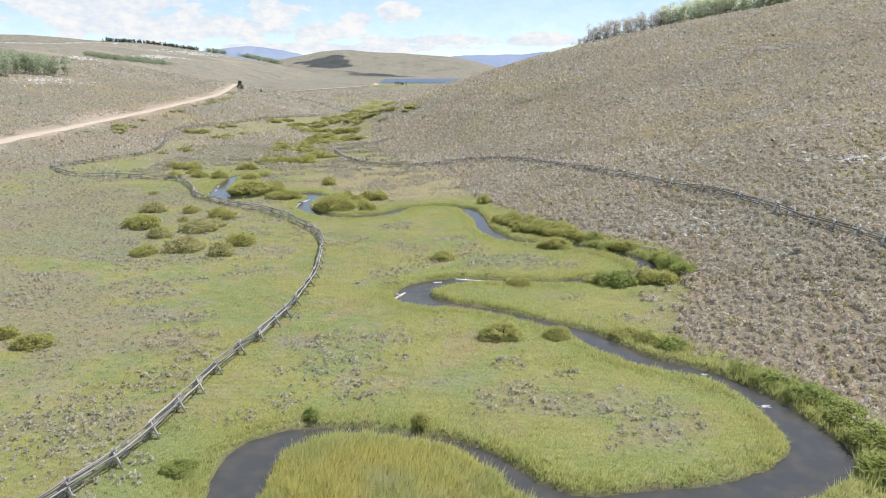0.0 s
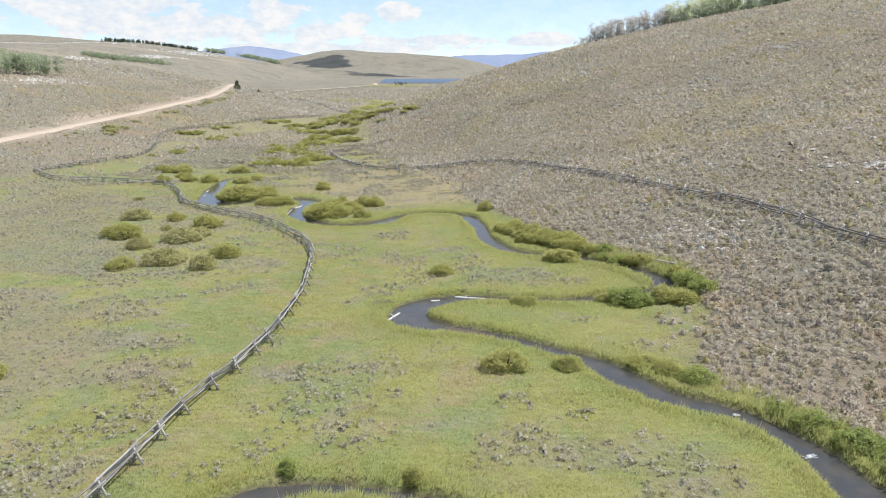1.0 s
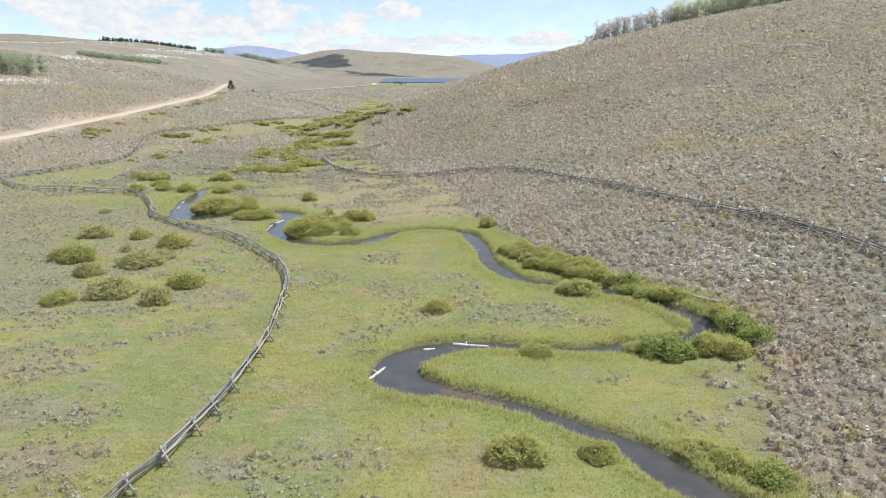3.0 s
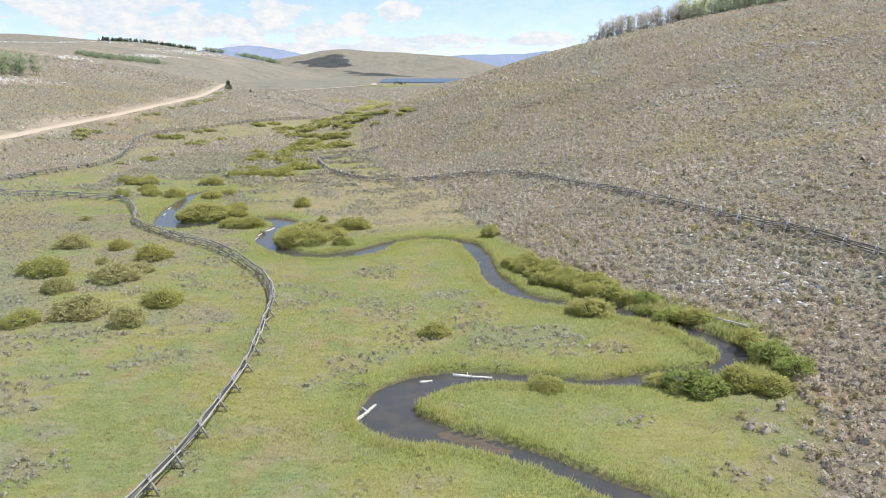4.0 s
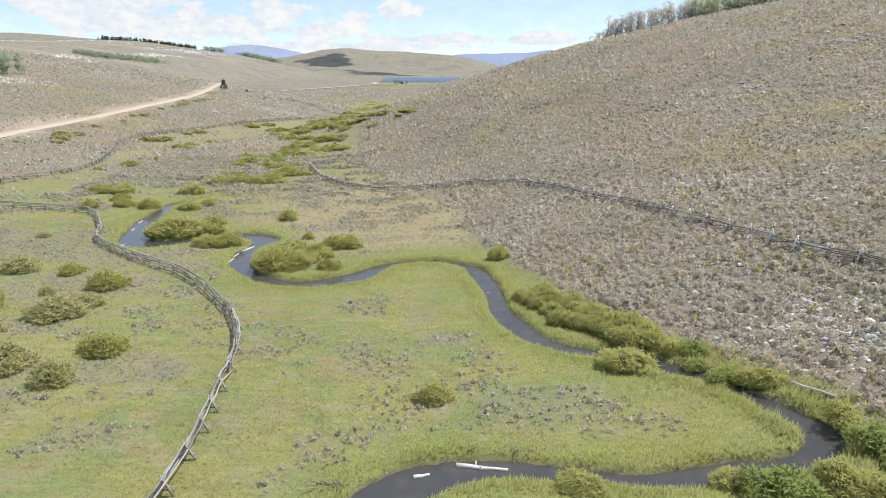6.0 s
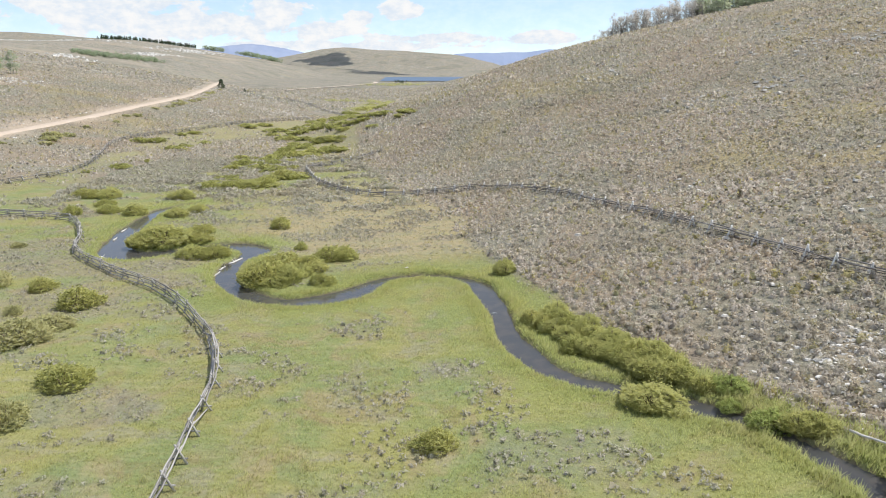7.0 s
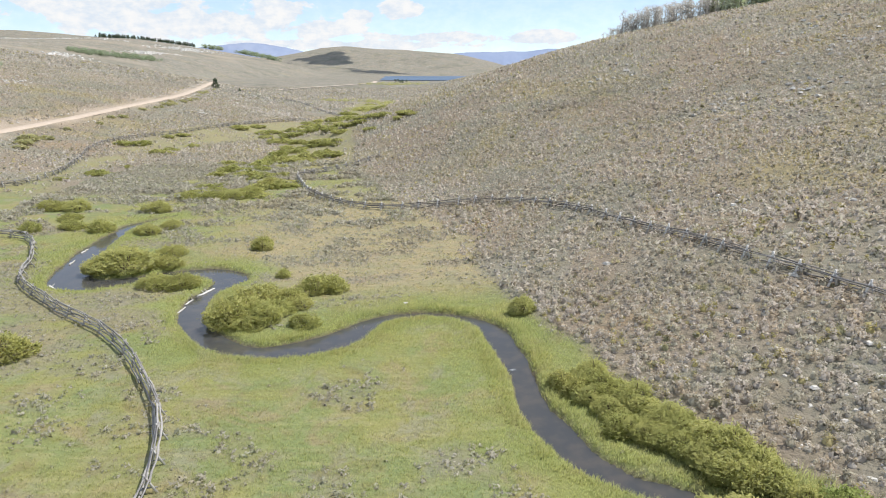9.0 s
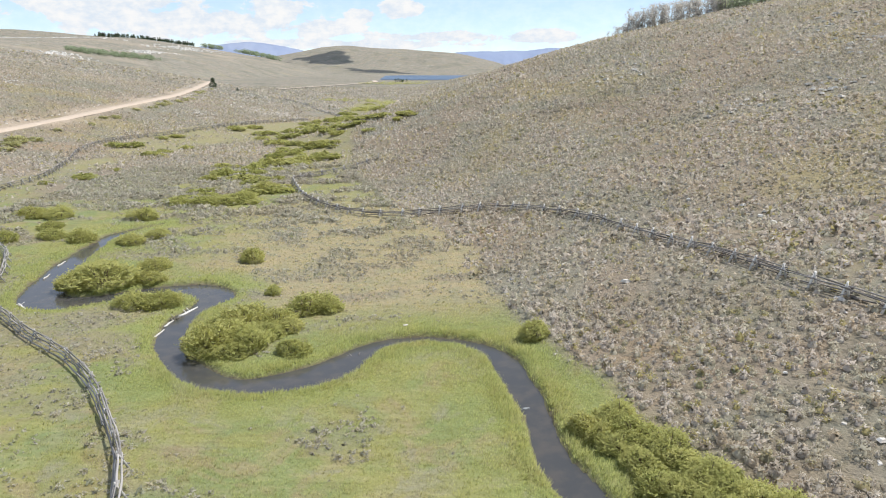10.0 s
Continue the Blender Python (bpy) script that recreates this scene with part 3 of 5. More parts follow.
def build_ground():
    gx, gy = graded(-58, 46, 0.38, -5000, 5000, 1.065), graded(22, 158, 0.38, -400, 5000, 1.055)
    x, y = np.meshgrid(gx, gy)
    z = land(x, y)
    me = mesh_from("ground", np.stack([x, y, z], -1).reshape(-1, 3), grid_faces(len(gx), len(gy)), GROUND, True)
    g, dry, wet = meadow(x, y)
    d, h = road_part(x, y)
    bare = ease((9.5 - d) / 4) * ease((z - h + 0.1) / 1.0) * ease((fbm(x / 14, y / 14, 55, 2) - 0.38) / 0.15) + ease((3.6 - d) / 0.8)
    bare = bare + 0.45 * ease((fbm(x / 2.2, y / 2.2, 50, 2) - 0.42) / 0.2) * ease(1.25 - np.hypot((x - 29.5) / 7, (y - 89.5) / 9))
    bare = bare + 0.5 * ease((fbm(x / 40, y / 40, 51, 3) - 0.6) / 0.1) * ease((left_hill(x, y) - 12) / 10)
    point_value(me, "mud", ease((0.35 - stream_edge(x, y)) / 0.3))
    point_value(me, "green", g)
    point_value(me, "dry", dry)
    point_value(me, "wet", wet)
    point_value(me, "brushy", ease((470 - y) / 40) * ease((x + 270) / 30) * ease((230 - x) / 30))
    point_value(me, "bare", np.clip(bare, 0, 1))
    tagged(new("ground", me), "valley floor of green meadow grass rising into sagebrush hillsides", "ground", kind="structure")


def build_water():
    gx, gy = np.arange(-56, 32, 0.8), np.arange(16, 200, 0.8)
    x, y = np.meshgrid(gx, gy)
    wet = stream_edge(x, y) < 0.9
    faces = grid_faces(len(gx), len(gy))
    faces = faces[wet.ravel()[faces].any(1)]
    used, inverse = np.unique(faces, return_inverse=True)
    verts = np.stack([x, y, base(x, y) - 0.36], -1).reshape(-1, 3)[used]
    me = mesh_from("stream", verts, inverse.reshape(-1, 4), WATER, True)
    tagged(new("water_stream", me), "narrow winding stream of slow dark water between grassy banks", "stream", kind="structure")
    a = np.linspace(0, 1, 41)
    rows = []
    for y0 in np.linspace(1440, 3130, 14):
        rows.append(np.stack([-0.092 * y0 - 20 + a * (0.092 * y0 + 420), np.full(41, y0), np.full(41, LAKE)], 1))
    me = mesh_from("lake", np.vstack(rows), grid_faces(41, 14), LAKE_WATER)
    tagged(new("water_lake", me), "distant blue lake at the valley's end", "lake", kind="structure")


def ribbon(line, half, lift, crown=0.0):
    """A strip of ground along a line."""
    d = np.gradient(line[:, :2], axis=0)
    n = np.stack([-d[:, 1], d[:, 0]], 1) / np.linalg.norm(d, axis=1)[:, None]
    across = np.linspace(-1, 1, 7)
    wob = 1 + 0.12 * (vnoise(np.arange(len(line)) / 4.0, np.zeros(len(line)), 3) - 0.5)
    rows = line[:, None, :2] + n[:, None] * (across * half)[None, :, None] * wob[:, None, None]
    z = base(line[:, 0], line[:, 1])[:, None] + lift + crown * (1 - np.abs(across)) - 0.5 * (np.abs(across) > 0.99) - 0.06 * np.exp(-((np.abs(across) - 0.45) / 0.15) ** 2)
    return np.concatenate([rows, z[..., None]], -1).reshape(-1, 3), grid_faces(7, len(line))


def build_roads():
    me = mesh_from("road", *ribbon(ROAD, 2.4, 0.3, 0.12), DIRT, True)
    tagged(new("road", me), "pale dirt road cut along the sagebrush hillside", "road", kind="structure")
    v, f = ribbon(FAR_ROAD, 4.0, 0.0)
    v[:, 2] = land(v[:, 0], v[:, 1]) + 0.8
    tagged(new("road", mesh_from("road", v, f, DIRT, True)), "distant pale dirt track running towards the lake", "road", kind="structure")


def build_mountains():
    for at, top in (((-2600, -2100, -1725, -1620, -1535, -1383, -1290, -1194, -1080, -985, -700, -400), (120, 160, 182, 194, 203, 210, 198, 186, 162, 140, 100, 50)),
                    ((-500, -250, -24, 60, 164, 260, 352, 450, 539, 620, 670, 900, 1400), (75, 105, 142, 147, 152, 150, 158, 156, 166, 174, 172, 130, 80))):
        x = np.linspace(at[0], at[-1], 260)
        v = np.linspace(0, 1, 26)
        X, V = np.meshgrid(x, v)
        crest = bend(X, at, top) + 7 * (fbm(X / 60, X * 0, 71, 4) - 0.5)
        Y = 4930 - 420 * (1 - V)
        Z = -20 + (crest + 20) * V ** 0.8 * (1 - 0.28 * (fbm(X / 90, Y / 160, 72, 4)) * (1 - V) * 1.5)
        me = mesh_from("backdrop", np.stack([X, Y, Z], -1).reshape(-1, 3), grid_faces(260, 26), HAZE_BLUE, True)
        tagged(new("backdrop", me), "mountain range on the horizon, with blue haze painted into its colour", "mountains", kind="structure")


build_ground()
build_water()
build_roads()
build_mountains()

# ---------------------------------------------------------------- things


def part(name, bm, mat, parent, label=""):
    """A bmesh, or a ready mesh, as one object under a thing or part."""
    if isinstance(bm, bmesh.types.BMesh):
        me = bpy.data.meshes.new(name)
        bm.to_mesh(me)
        bm.free()
        me.materials.append(mat)
    else:
        me = bm
    ob = new(name, me)
    ob.parent = parent
    return tagged(ob, label) if label else ob


def tube(points, radii, sides=6, caps=True, wob=0.0, seed=0):
    """Corners and faces (quads) of a tapered tube along points."""
    r = random.Random(seed)
    p = [Vector(q) for q in points]
    verts, faces = [], []
    for k, q in enumerate(p):
        d = (p[min(k + 1, len(p) - 1)] - p[max(k - 1, 0)]).normalized()
        a = d.orthogonal().normalized()
        if abs(d.z) < 0.9:
            a = d.cross(Vector((0, 0, 1))).normalized()
        b = d.cross(a)
        for s in range(sides):
            t = 2 * math.pi * s / sides
            rad = radii[k] * (1 + wob * (r.random() - 0.5))
            verts.append(q + a * rad * math.cos(t) + b * rad * math.sin(t))
    for k in range(len(p) - 1):
        for s in range(sides):
            faces.append((k * sides + s, k * sides + (s + 1) % sides, (k + 1) * sides + (s + 1) % sides, (k + 1) * sides + s))
    return verts, faces


def tube_mesh(name, tubes, mat, smooth=True):
    verts, faces = [], []
    for v, f in tubes:
        o = len(verts)
        verts += [tuple(q) for q in v]
        faces += [tuple(i + o for i in q) for q in f]
    me = bpy.data.meshes.new(name)
    me.from_pydata(verts, [], faces)
    me.materials.append(mat)
    for poly in me.polygons:
        poly.use_smooth = smooth
    return me


def closed_tube(points, radii, sides=7, wob=0.0, seed=0):
    """A tube with closed ends, as for poles and logs."""
    v, f = tube(points, radii, sides, wob=wob, seed=seed)
    f = list(f)
    f.append(tuple(range(sides - 1, -1, -1)))
    f.append(tuple(range(len(v) - sides, len(v))))
    return v, f


def leaf_cloud(name, centres, size, mat, seed, flat=0.5, long=1.9, mass=None, way=None, lift=1.0):
    """One mesh of many small leaves at the given places."""
    r = np.random.default_rng(seed)
    n = len(centres)
    a = r.normal(size=(n, 3))
    a[:, 2] = a[:, 2] * flat + 0.25
    a = a if way is None else a * 0.6 + way
    a /= np.linalg.norm(a, axis=1)[:, None]
    b = np.cross(a, r.normal(size=(n, 3)))
    b /= np.linalg.norm(b, axis=1)[:, None]
    s = size * r.uniform(0.6, 1.4, (n, 1))
    c = np.asarray(centres)
    v = np.stack([c - a * s * long * 0.45 - b * s * 0.45, c - a * s * long * 0.3 + b * s * 0.5, c + a * s * long * 0.75], 1).reshape(-1, 3)
    mid = np.r_[c[:, :2].mean(0), c[:, 2].min() + 0.2 * np.ptp(c[:, 2])] if mass is None else mass
    out = (c - mid) / np.maximum(1e-3, np.ptp(c, axis=0) if mass is None else 4.0)
    out = out / (np.linalg.norm(out, axis=1)[:, None] + 1e-3)
    if way is not None:
        out = 0.45 * out + 0.7 * way / np.linalg.norm(way, axis=1)[:, None]
    out = out + r.normal(size=(n, 3)) * 0.24 + np.array([0, 0, lift])
    return mesh_from(name, v, np.arange(3 * n).reshape(-1, 3), mat, normals=np.repeat(out, 3, 0))


def shrub_shape(seed, lobes, leaves):
    """Leaf places and ways in a shrub about 1 wide and 1 high, several uneven mounds grown together, with loose upright shoots; and the stems' tips."""
    r = np.random.default_rng(seed)
    k = np.arange(lobes)
    d = 0.34 * np.sqrt((k + r.uniform(0.1, 0.9, lobes)) / lobes)
    t = 2.4 * k + r.uniform(-0.6, 0.6, lobes)
    wide = r.uniform(0.13, 0.24, lobes)
    high = (0.92 - 1.5 * d ** 1.4) * r.uniform(0.62, 1.08, lobes)
    heads = np.stack([d * np.cos(t), d * np.sin(t) * r.uniform(0.75, 1.0), high * 0.42], 1)
    size = np.stack([wide, wide, high * 0.58], 1)
    pick = r.choice(lobes, leaves * 3, p=wide / wide.sum())
    u = r.normal(size=(leaves * 3, 3))
    u[:, 2] = u[:, 2] * 0.9 + 0.25
    u /= np.linalg.norm(u, axis=1)[:, None]
    out = heads[pick] + u * size[pick] * (1.04 - 0.3 * r.uniform(0, 1, (leaves * 3, 1)) ** 1.7)
    inside = (np.linalg.norm((out[:, None] - heads) / size, axis=2) < 0.68).any(1) | (out[:, 2] < -0.02)
    out, u = out[~inside][:leaves], u[~inside][:leaves]
    ways = u * np.array([1, 1, 0.6]) + np.array([0, 0, 0.7])
    n = leaves // 14
    at = r.integers(0, len(out), n)
    shoot = u[at] * np.array([0.4, 0.4, 0.2]) + np.array([0, 0, 0.9]) + r.normal(size=(n, 3)) * 0.25
    steps = r.uniform(0.0, 0.15, (n, 7, 1))
    out = np.vstack([out, (out[at][:, None] + shoot[:, None] * steps + r.normal(size=(n, 7, 3)) * 0.008).reshape(-1, 3)])
    ways = np.vstack([ways, np.repeat(shoot, 7, 0)])
    out[:, 2] = np.maximum(out[:, 2], 0.0)
    tips = heads + size * np.array([0, 0, 0.8])
    return out, ways, [tips[i] for i in np.argsort(-tips[:, 2])]


def make_shrub(kind, label, leaf, seed, lobes=9, leaves=1500, size=0.05, group="willows"):
    """A willow of unit size, with its stems and its foliage."""
    r = random.Random(seed)
    bush = tagged(new(kind), label, "shrub", group)
    q, ways, tips = shrub_shape(seed, lobes, leaves)
    for c in tips[:6]:
        root = Vector((c[0] * 0.25, c[1] * 0.25, -0.05))
        mid = root.lerp(Vector(c), 0.55) + Vector((0, 0, 0.06))
        part("stem", tube_mesh("stem", [tube([root, mid, Vector(c) * 1.05], [0.016, 0.011, 0.004], 4)], STEM), STEM, bush)
    part("foliage", leaf_cloud("foliage", q, size, leaf, seed, way=ways), leaf, bush)
    return bush


def ground_at(x, y):
    return float(land(np.array([float(x)]), np.array([float(y)]))[0])


def plant(masters, places, seed, sink=0.06, tall=0.92):
    """Copies of shrubs at (x, y, width, height)."""
    r = random.Random(seed)
    for k, (x, y, w, h) in enumerate(places):
        ob = masters[r.randrange(len(masters))]
        m = Matrix.Translation((x, y, ground_at(x, y) - sink)) @ Matrix.Rotation(r.uniform(0, 6.28), 4, "Z")
        c = copy_thing(ob, m)
        c.scale = (w * r.uniform(1.0, 1.3), w * r.uniform(1.0, 1.3), tall * h * r.uniform(0.88, 1.15))


def remove_master(ob):
    for o in (*ob.children_recursive, ob):
        bpy.data.objects.remove(o)


CAMP = [(-52.4, 118.5, 5.3, 2.3), (-45.3, 117.0, 3.3, 1.7), (-38.3, 111.6, 4.8, 2.4), (-43.4, 108.9, 2.2, 1.2), (-48.0, 104.2, 4.8, 2.2), (-38.4, 101.6, 5.1, 2.2), (-42.4, 96.7, 3.2, 2.0), (-35.7, 88.6, 4.8, 2.5), (-29.6, 85.9, 3.1, 2.2), (-28.9, 92.1, 3.9, 2.2), (-39.7, 85.7, 3.2, 1.9), (-37.1, 105.0, 3.6, 1.6),
        (-60.3, 137.1, 1.9, 1.0), (-38.8, 54.9, 2.2, 1.3), (-34.9, 52.7, 3.1, 1.3)]
BANK = [(8.5, 102.9, 3.2, 1.9), (10.6, 98.8, 3.9, 2.1), (12.9, 94.8, 4.1, 2.4), (15.1, 92.6, 4.0, 2.4), (17.4, 91.7, 3.1, 1.9), (20.9, 88.2, 2.9, 1.6), (21.8, 84.6, 3.7, 2.0), (23.2, 83.2, 2.3, 1.3),
        (25.4, 77.6, 2.6, 1.2), (25.9, 74.4, 3.1, 1.7), (26.3, 71.9, 3.2, 1.8), (19.1, 70.9, 3.5, 1.9), (22.4, 71.3, 3.0, 1.7), (24.0, 70.0, 2.6, 1.5), (10.0, 104.9, 2.6, 1.4), (14.3, 96.6, 3.2, 1.9)]
SINGLE = [(14.6, 88.2, 4.0, 1.5), (16.8, 72.3, 2.1, 1.0), (8.3, 72.2, 2.5, 0.9), (-0.4, 83.2, 2.4, 1.4), (5.3, 55.3, 3.4, 1.8), (10.3, 55.6, 2.2, 1.1), (6.5, 121.0, 2.7, 1.7)]
NEAR_BANK = [(23.4, 47.8, 1.5, 0.6), (24.9, 45.8, 1.9, 0.7), (26.4, 43.0, 2.2, 0.9), (27.4, 40.2, 2.3, 0.9), (27.4, 37.2, 2.4, 0.9), (26.6, 33.2, 2.8, 1.2), (19.6, 52.8, 2.0, 0.8), (18.0, 54.6, 1.8, 0.8),
             (-8.4, 40.2, 0.95, 0.75), (-1.0, 39.5, 1.0, 0.75), (-14.8, 33.6, 1.4, 0.7), (16.5, 56.2, 2.0, 0.6), (28.6, 35.0, 2.0, 0.7), (25.8, 44.6, 1.3, 0.5), (27.0, 41.6, 1.5, 0.6)]
ISLAND = [(-41.0, 139.4, 6.6, 3.0), (-43.0, 142.8, 5.0, 2.4), (-37.9, 146.4, 3.6, 1.7), (-33.8, 132.2, 4.2, 1.7), (-31.0, 132.4, 4.0, 1.7), (-21.2, 120.6, 5.0, 2.8), (-18.6, 121.0, 4.1, 2.4), (-20.8, 126.1, 5.0, 2.2),
          (-17.6, 126.6, 4.0, 2.0), (-15.5, 130.7, 4.3, 2.1), (-13.5, 130.9, 3.2, 2.0), (-14.4, 119.4, 2.7, 1.4), (-20.4, 136.3, 1.9, 1.2), (-26.8, 150.0, 3.7, 2.2),
          (-19.5, 118.8, 3.0, 1.5), (-23.2, 122.0, 3.0, 1.7), (-18.2, 123.8, 4.0, 1.5), (-16.0, 125.4, 3.2, 1.3), (-22.6, 124.4, 3.5, 1.7), (-36.2, 140.6, 3.4, 1.4), (-44.0, 138.2, 3.6, 1.8)]
UPSTREAM = [(-54.6, 160.1, 4.5, 2.1), (-46.4, 158.8, 3.9, 2.0), (-44.4, 162.8, 3.6, 1.4), (-71.2, 176.6, 4.9, 2.2), (-66.5, 175.9, 4.8, 2.2), (-63.6, 168.2, 4.0, 1.3), (-60.2, 162.6, 4.5, 1.3), (-64.8, 159.2, 3.0, 2.0),
            (-52.2, 175.6, 5.0, 2.3), (-50.7, 187.6, 4.4, 2.0), (-46.7, 187.8, 4.8, 2.1), (-43.1, 189.7, 5.2, 2.2), (-40.7, 192.8, 4.4, 2.1), (-39.6, 203.8, 5.7, 2.1)]
FAR_WILLOWS = [(-55.0, 224.3, 6.0, 2.4), (-48.1, 216.5, 7.2, 2.5), (-47.5, 225.9, 5.5, 2.4), (-45.0, 239.9, 8.2, 2.5), (-41.9, 249.0, 7.0, 2.4), (-36.9, 252.6, 7.1, 2.4), (-44.6, 273.2, 7.9, 2.1), (-59.2, 290.5, 9.0, 2.3),
               (-58.5, 307.3, 10.0, 2.6), (-35.9, 265.0, 4.6, 1.5), (-104.7, 275.1, 7.2, 2.0), (-101.4, 279.3, 7.3, 2.1), (-87.8, 261.8, 7.0, 1.8), (-87.1, 268.1, 5.4, 1.6), (-84.8, 279.7, 4.5, 1.7), (-84.7, 218.6, 6.4, 1.7),
               (-83.0, 231.2, 3.0, 1.4), (-88.5, 209.7, 3.5, 1.1), (-50.0, 245, 6, 2.2), (-51.5, 258, 7, 2.2), (-47, 263, 6, 2.1), (-40, 240, 5, 1.9)]
FARTHEST = [(-72.3, 325.0, 9.6, 2.4), (-51.3, 315.9, 9.5, 2.4), (-35.5, 290.8, 7.4, 1.8), (-26.4, 272.2, 4.7, 1.2), (-63.9, 334.9, 9.0, 2.2), (-37.6, 283.0, 7.2, 1.8), (-59.7, 398.9, 10.9, 2.7), (-32.4, 298.4, 7.6, 1.9),
            (-62, 360, 9, 2.2), (-55, 345, 8, 2.0), (-85.8, 331.1, 7.7, 1.9), (-97.1, 302.0, 5.0, 1.5), (-99.5, 296.1, 4.5, 1.3), (-68.5, 376.7, 7.7, 1.9), (-81.2, 341.7, 7.0, 1.8), (-52, 380, 8, 2), (-56, 420, 9, 2.3),
            (-62, 455, 10, 2.4), (-50, 440, 9, 2.2), (-60, 500, 12, 2.6), (-52, 520, 11, 2.4)]

THICKETS = [(-52, 190), (-50, 194), (-46, 189), (-43, 190), (-40, 192), (-41, 202), (-54, 217), (-53, 226), (-47, 217), (-42, 212), (-37, 205), (-58, 238), (-50, 234), (-48, 243), (-44, 240), (-41, 246), (-38, 252), (-34, 251), (-68, 309), (-60, 293), (-52, 282), (-46, 268), (-51, 265), (-42, 272), (-37, 268), (-29, 294), (-22, 287), (-17, 277), (-33, 289), (-40, 301), (-28, 319), (-65, 574), (-15, 278), (-44, 296), (-57, 434)]

def build_willows():
    masters = [make_shrub("willow", "rounded olive-green willow bush on the meadow", WILLOW, 11 + k, 16, 4800, 0.0265) for k in range(4)]
    silver = [make_shrub("willow", "grey-green willow bush with thin twigs in the grass", SILVER_WILLOW, 31 + k, 13, 4000, 0.027, "willow clump beside the fence") for k in range(3)]
    lush = [make_shrub("bank_willow", "bright green leafy shrub on the stream bank", BANK_LEAF, 51 + k, 11, 3200, 0.030, "shrubs on the stream bank") for k in range(3)]
    light = [make_shrub("willow", "low olive-green willow bush in the far valley", WILLOW, 71 + k, 9, 1000, 0.061, "willows up the valley") for k in range(3)]
    plant(silver + masters[:2], CAMP, 1)
    front = spline([(8.4, 105.3), (9.9, 102.4), (11.2, 98.9), (12.5, 97.0), (13.7, 94.9), (14.9, 93.3), (16.1, 91.9), (17.3, 91.2)], 1.5)
    g = random.Random(31)
    hedge = [(x + g.uniform(-0.3, 0.3), y + g.uniform(-0.3, 0.3), g.uniform(2.0, 2.9), g.uniform(1.1, 1.5)) for x, y in front]
    hedge += [(x + 1.4 + g.uniform(-0.5, 0.5), y + 1.3 + g.uniform(-0.5, 0.5), g.uniform(2.4, 3.4), g.uniform(1.2, 1.7)) for x, y in front[1:-2]]
    plant(masters, hedge + BANK[14:15], 2)
    plant(lush + masters[:1], [(20.9, 84.4, 3.2, 1.6), (22.3, 83.4, 2.6, 1.2), (20.2, 88.9, 2.4, 1.1), (19.4, 86.9, 2.0, 0.9), (18.6, 89.6, 2.2, 1.0)], 18)
    plant(masters[:2] + lush, BANK[7:14], 8)
    plant(masters, SINGLE, 3)
    plant(lush + masters[:2], [(x, y, w * 1.35, h * 1.3) for x, y, w, h in NEAR_BANK], 4)
    plant(masters, ISLAND, 5)
    plant(masters, UPSTREAM, 6)
    r = random.Random(21)
    belt = []
    for k in range(24):
        u = r.random()
        belt.append((-47 - 12 * u + r.gauss(0, 5), 205 + 200 * u + r.uniform(-6, 6), r.uniform(3, 7), r.uniform(1.2, 2.2)))
    thick = [(x + r.uniform(-2, 2), y + r.uniform(-3, 3), r.uniform(4.5, 7.5), r.uniform(1.3, 2.0)) for x, y in THICKETS for _ in range(2)]
    plant(light, FAR_WILLOWS + FARTHEST + belt + thick, 7, 0.25, 0.85)
    for ob in masters + silver + lush + light:
        remove_master(ob)


build_willows()


